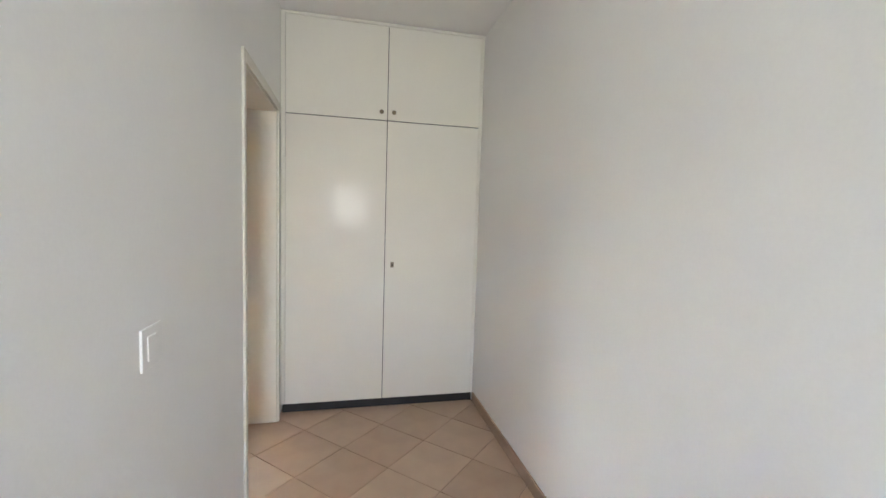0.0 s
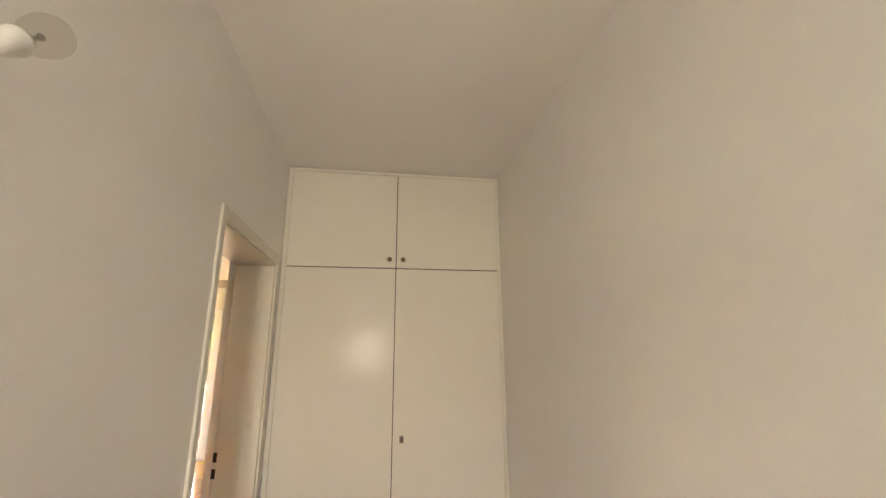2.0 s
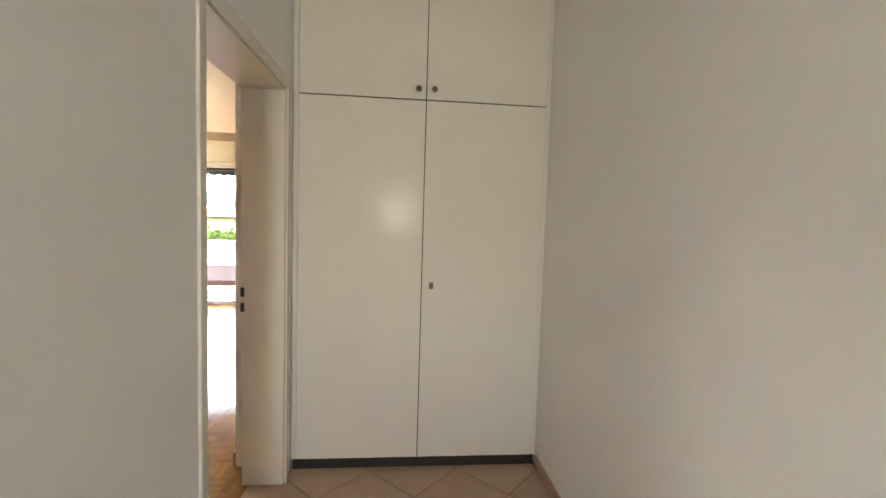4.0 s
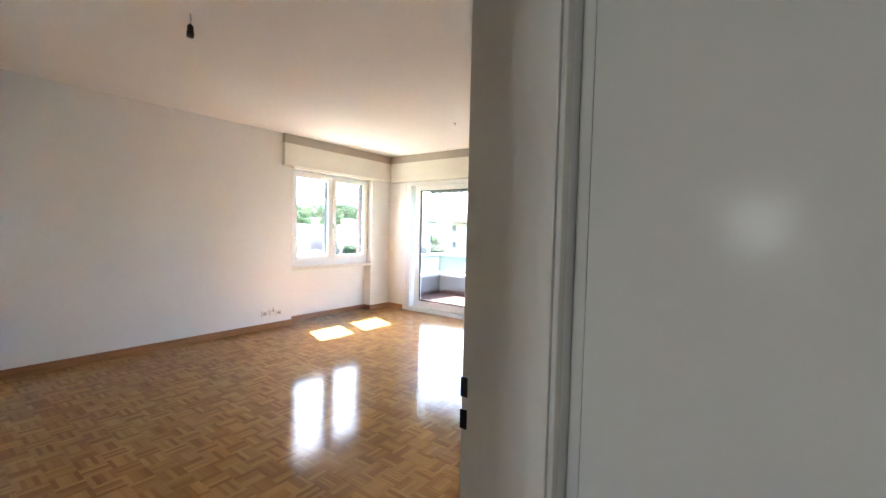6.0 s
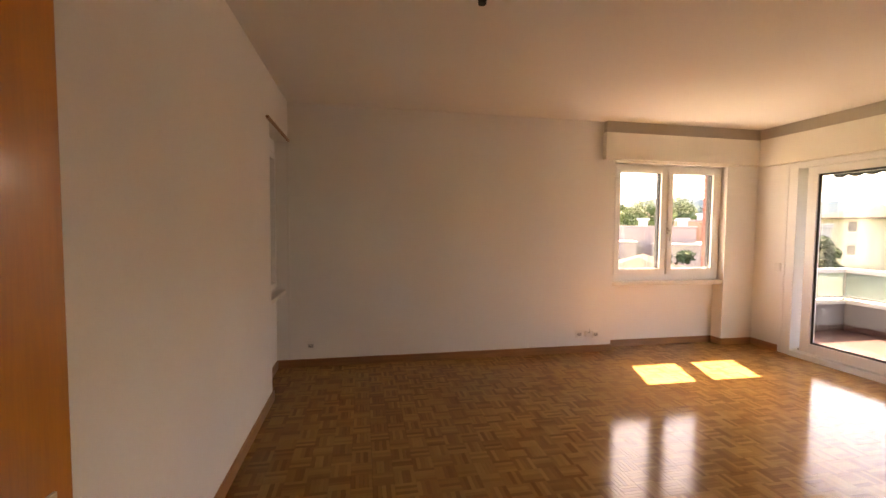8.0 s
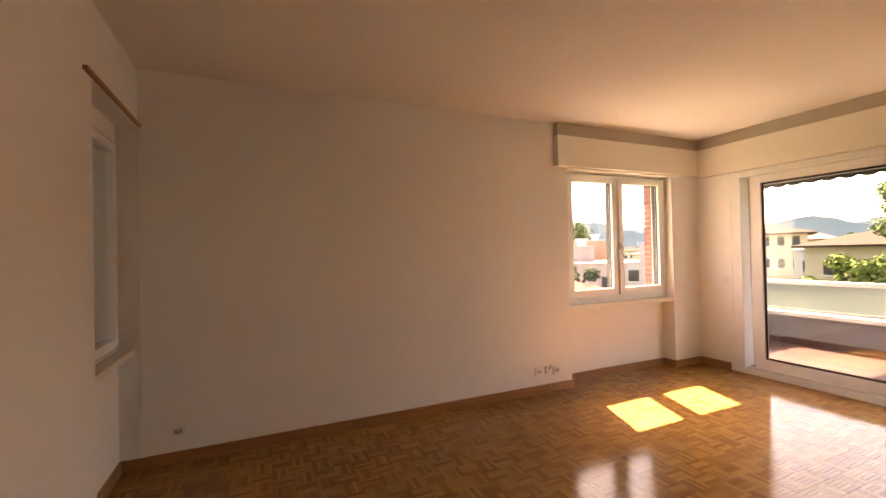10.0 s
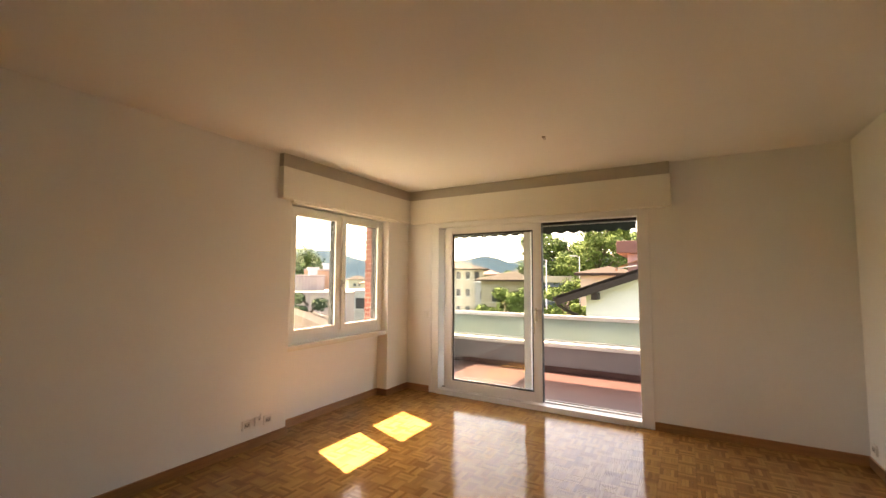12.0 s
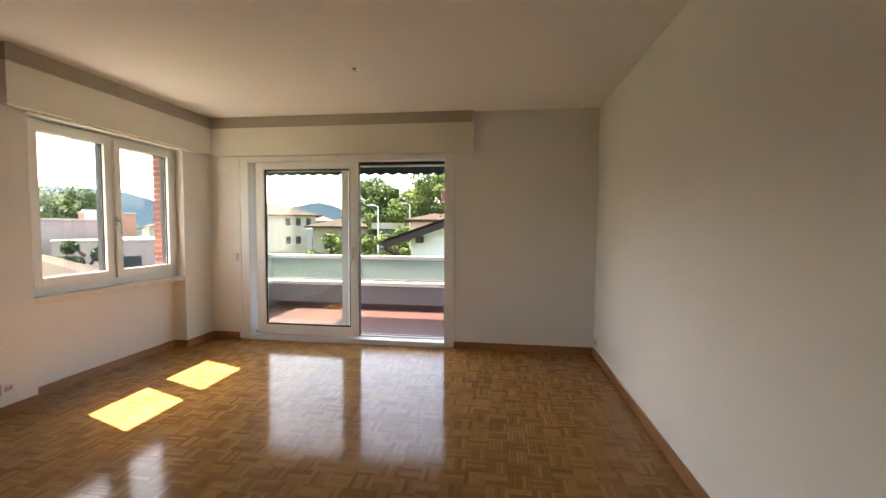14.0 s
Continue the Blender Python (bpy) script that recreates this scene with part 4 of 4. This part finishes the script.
# trees, shrubs and street lamps
def tree(name, label, at, height, crown, blobs, leaves, leaf, mat, seed, base=GZ, squash=0.75, low=0.35):
    """A tapered trunk with limbs and a crown of many small leaf clusters with gaps."""
    r = random.Random(seed)
    t = thing(name, label, "tree", Matrix.Translation((at.x, at.y, base)))
    bm = bmesh.new()
    add_tube(bm, [(0, 0, 0), (0.1, 0.05, height * 0.3), (0.0, 0.1, height * 0.6), (0.05, 0, height * 0.85)], [height * 0.026, height * 0.02, height * 0.012, height * 0.004], 8)
    spots = []
    for k in range(blobs):
        a, s = r.uniform(0, 6.28), r.random()
        z = height * (low + (0.93 - low) * (k + 0.5) / blobs)
        reach = crown * (1.0 - 0.75 * abs((z / height - (low + 0.25)) / 0.75) ** 1.5) * (0.35 + 0.65 * s)
        c = Vector((math.cos(a) * reach, math.sin(a) * reach, z))
        spots.append((c, crown * r.uniform(0.27, 0.43)))
        add_tube(bm, [(0, 0, max(z - reach * 0.8, height * 0.2)), c * 0.5 + Vector((0, 0, z * 0.5 - reach * 0.25)), c], [height * 0.009, height * 0.006, height * 0.002], 5)
    part("trunk", bm, M_BARK, t)
    verts, faces = [], []
    for k in range(leaves):
        c, rad = spots[k % blobs]
        d = Vector((r.gauss(0, 1), r.gauss(0, 1), r.gauss(0, 1))).normalized()
        p = c + Vector((d.x, d.y, d.z * squash)) * rad * r.uniform(0.55, 1.08)
        n = (d + Vector((r.uniform(-0.8, 0.8), r.uniform(-0.8, 0.8), r.uniform(-0.2, 1.0)))).normalized()
        u = n.orthogonal().normalized()
        u = Matrix.Rotation(r.uniform(0, 6.28), 3, n) @ u
        w = n.cross(u)
        s = leaf * r.uniform(0.6, 1.35)
        i = len(verts)
        verts += [p + u * s, p + w * s * 0.55 + n * s * 0.12, p - u * s, p - w * s * 0.55 + n * s * 0.12]
        faces.append((i, i + 1, i + 2, i + 3))
    me = bpy.data.meshes.new("crown")
    me.from_pydata(verts, [], faces)
    me.materials.append(mat)
    cr = new("crown", me)
    cr.parent = t
    return t


tree("tree", "large leafy plane tree behind the roofs", far(15.5, 44), 14.0, 3.0, 30, 15000, 0.13, M_LEAF, 1)
tree("tree", "large leafy plane tree behind the roofs", far(13.0, 42), 13.4, 3.0, 28, 14000, 0.13, M_LEAF, 2)
tree("tree", "tall bright green tree beside the rose house", far(10.0, 38), 14.0, 2.9, 28, 14000, 0.12, M_LEAFY, 3)
tree("tree", "tall leafy tree beside the rose house", far(6.9, 44), 14.6, 3.6, 28, 14000, 0.14, M_LEAF, 4)
tree("tree", "dark leafy tree at the edge of the wood", far(18.4, 62), 11.0, 2.2, 18, 6000, 0.18, M_LEAFD, 5)
tree("tree", "tall leafy tree far behind the rose house", far(2.5, 48), 15.0, 4.5, 22, 6000, 0.25, M_LEAF, 6)
tree("tree", "small round tree in front of the glazed building", far(14.6, 33), 8.6, 1.9, 12, 4000, 0.15, M_LEAF, 7)
tree("tree", "rounded garden tree above the terrace blocks", far(50.6, 44), 11.5, 4.6, 34, 18000, 0.14, M_LEAF, 8)
tree("tree", "rounded garden tree above the terrace blocks", far(55.0, 50), 11.5, 3.4, 18, 5000, 0.22, M_LEAF, 9)
tree("tree", "dark clipped tree beside a grey block", far(34.9, 33), 8.4, 1.5, 20, 6000, 0.14, M_LEAFD, 10, low=0.45)
tree("tree", "dark cypress in front of the apartment blocks", far(48.6, 19), 8.3, 0.8, 14, 3500, 0.10, M_LEAFD, 11, low=0.5)
tree("tree", "dark young conifer in front of the apartment blocks", far(50.2, 18), 7.8, 0.8, 12, 2500, 0.10, M_LEAFD, 12, low=0.5)
tree("tree", "green garden tree below the window", far(44.8, 15), 7.0, 0.8, 12, 3000, 0.09, M_LEAFY, 13, low=0.5)
tree("tree", "round tree between far houses", far(22.8, 105), 10.5, 3.4, 14, 3000, 0.32, M_LEAF, 14)
for k, (b, d, h, c) in enumerate([(22.4, 20, 8.2, 1.1), (20.9, 21, 8.4, 1.2), (19.5, 22, 8.1, 1.1), (24.2, 21, 7.6, 0.9), (26.6, 22, 7.2, 0.8)]):
    tree("shrub", "bright green garden shrub beyond the railing", far(b, d), h, c, 12, 3200, 0.10, M_LEAFY, 20 + k, low=0.62)
tree("shrub", "silvery green bush beside the lamp post", far(15.6, 19), 7.3, 0.9, 12, 3500, 0.07, M_LEAFS, 30, low=0.7)
tree("shrub", "light green bush behind the dark gable", far(14.0, 24), 8.2, 0.9, 10, 2500, 0.09, M_LEAFY, 31, low=0.7)
tree("shrub", "green hedge bush near the rose house", far(9.8, 24), 8.6, 0.9, 10, 2500, 0.09, M_LEAFY, 32, low=0.7)


def street_lamp(at, top, label):
    s = thing("street_lamp", label, "street lamp", Matrix.Translation((at.x, at.y, GZ)), "street lamps")
    h = top - GZ
    part("pole", tube([(0, 0, 0), (0, 0, h)], [0.055, 0.035], 10), M_GREYW, s)
    part("arm", tube([(0, 0, h - 0.05), (-0.25, 0, h + 0.02), (-0.45, 0, h + 0.03)], 0.02, 8), M_GREYW, s)
    part("head", boxes((-0.75, -0.2, -0.13, 0.13, h + 0.02, h + 0.11), bevel=0.02), M_GREYW, s)


street_lamp(far(16.6, 29), 2.75, "pale grey street lamp by the garden bushes")
street_lamp(far(12.3, 36), 3.3, "pale grey street lamp before the dark trees")

# brick pier beside the west window, outside
pier = structure("brick_pier", boxes((-0.374, -0.292, -0.378, -0.33, 0.803, 2.30)), M_MORTAR, "red brick pier beside the window outside", "pier")
b_long = mesh_of("brick", boxes((-0.394, -0.290, -0.013, 0.06, -0.027, 0.027)), M_BRICK)
b_short = mesh_of("brick", boxes((-0.388, -0.290, -0.012, 0.06, -0.027, 0.027)), M_BRICK)
for k in range(22):
    o = new("brick", b_long if k % 2 else b_short)
    o.parent = pier
    o.matrix_basis = Matrix.Translation((rnd.uniform(-0.002, 0.002), -0.37 + rnd.uniform(-0.001, 0.001), 0.84 + 0.065 * k))

# ---- hall floor tiles and parquet ----
def clip_poly(poly, axis, limit, keep_above):
    out = []
    for p, q in zip(poly, poly[1:] + poly[:1]):
        ip, iq = (p[axis] >= limit) == keep_above, (q[axis] >= limit) == keep_above
        if ip:
            out.append(p)
        if ip != iq:
            s = (limit - p[axis]) / (q[axis] - p[axis])
            out.append((p[0] + (q[0] - p[0]) * s, p[1] + (q[1] - p[1]) * s))
    return out


def slab(poly, top, deep, inset=0.002):
    """A thin piece with a small chamfer round its top face."""
    bm = bmesh.new()
    cx, cy = sum(p[0] for p in poly) / len(poly), sum(p[1] for p in poly) / len(poly)
    up = [bm.verts.new((x + (cx - x) * inset / 0.12, y + (cy - y) * inset / 0.12, top)) for x, y in poly]
    mid = [bm.verts.new((x, y, top - 0.001)) for x, y in poly]
    low = [bm.verts.new((x, y, top - deep)) for x, y in poly]
    bm.faces.new(up)
    for a, b in ((mid, up), (low, mid)):
        for i in range(len(poly)):
            j = (i + 1) % len(poly)
            bm.faces.new((a[i], a[j], b[j], b[i]))
    return bm


TS, GAP = 0.34, 0.004
OX, OY = 5.30, -5.0   # a corner where four tiles meet
shared = None
h = TS / math.sqrt(2)
for i in range(-16, 17):
    for j in range(-16, 17):
        cx, cy = OX + (i + j) * h, OY + (j - i) * h + h
        if not (XE + 0.1 - h < cx < XF + h and -9.6 - h < cy < YW + 0.05 + h):
            continue
        g = h - GAP * 0.7
        poly = [(cx, cy - g), (cx + g, cy), (cx, cy + g), (cx - g, cy)]
        for axis, lim, above in ((0, XE + 0.125, True), (0, XF - 0.010, False), (1, -9.6, True), (1, YW + 0.03, False)):
            poly = clip_poly(poly, axis, lim, above) if poly else poly
        if len(poly) < 3:
            continue
        whole = abs(min(p[0] for p in poly) - (cx - g)) < 1e-6 and abs(max(p[0] for p in poly) - (cx + g)) < 1e-6 and abs(max(p[1] for p in poly) - (cy + g)) < 1e-6 and abs(min(p[1] for p in poly) - (cy - g)) < 1e-6
        if whole and shared is None:
            shared = mesh_of("tile", slab([(x - cx, y - cy) for x, y in poly], 0.0, 0.008), M_TILE)
        o = new("tile", shared if whole else mesh_of("tile", slab([(x - cx, y - cy) for x, y in poly], 0.0, 0.008), M_TILE))
        o.parent = hall_floor
        o.location = (cx, cy, 0.0)

parquet = bpy.data.objects["floor"]
SQ, NF = 0.12, 5


def finger(x0, x1, y0, y1, z):
    c = 0.0006
    v = [(x0, y0, z - 0.002), (x1, y0, z - 0.002), (x1, y1, z - 0.002), (x0, y1, z - 0.002), (x0 + c, y0 + c, z), (x1 - c, y0 + c, z), (x1 - c, y1 - c, z), (x0 + c, y1 - c, z)]
    return v, [(4, 5, 6, 7), (0, 1, 5, 4), (1, 2, 6, 5), (2, 3, 7, 6), (3, 0, 4, 7)]


def block(across):
    verts, faces = [], []
    for k in range(NF):
        a, b = k * SQ / NF, (k + 1) * SQ / NF
        v, f = finger(0, SQ, a, b, 0.0) if across else finger(a, b, 0, SQ, 0.0)
        n = len(verts)
        verts += v
        faces += [tuple(i + n for i in q) for q in f]
    return verts, faces


kinds = []
for across in (True, False):
    v, f = block(across)
    me = bpy.data.meshes.new("parquet_block")
    me.from_pydata(v, [], f)
    me.materials.append(M_PARQ)
    kinds.append((me, v, f))
verts, faces = [], []
rnd = random.Random(9)
count = 0
for i in range(-2, 39):
    for j in range(-48, 0):
        x, y = i * SQ + 0.02, j * SQ - 0.0
        if x + SQ > XE + 0.13:
            continue
        if (x < -0.02 and not (R_Y0 - SQ < y < R_Y1)) or x < R_X - SQ:
            continue
        if y < -5.77:
            continue
        me, v, f = kinds[(i + j) % 2]
        if 1.75 < x < 3.75 and -3.6 < y < -1.35:
            o = new("parquet_block", me)
            o.parent = parquet
            o.location = (x, y, 0.0)
            o.rotation_euler = (rnd.uniform(-0.0022, 0.0022), rnd.uniform(-0.0022, 0.0022), 0)
            count += 1
        else:
            n = len(verts)
            ta, tb = rnd.uniform(-0.0022, 0.0022), rnd.uniform(-0.0022, 0.0022)
            verts += [(p[0] + x, p[1] + y, p[2] + ta * (p[0] - SQ / 2) + tb * (p[1] - SQ / 2)) for p in v]
            faces += [tuple(q + n for q in g) for g in f]
me = bpy.data.meshes.new("parquet_rest")
me.from_pydata(verts, [], faces)
me.materials.append(M_PARQ)
rest = new("parquet_rest", me)
rest.parent = parquet
tagged(rest, kind="stuff")
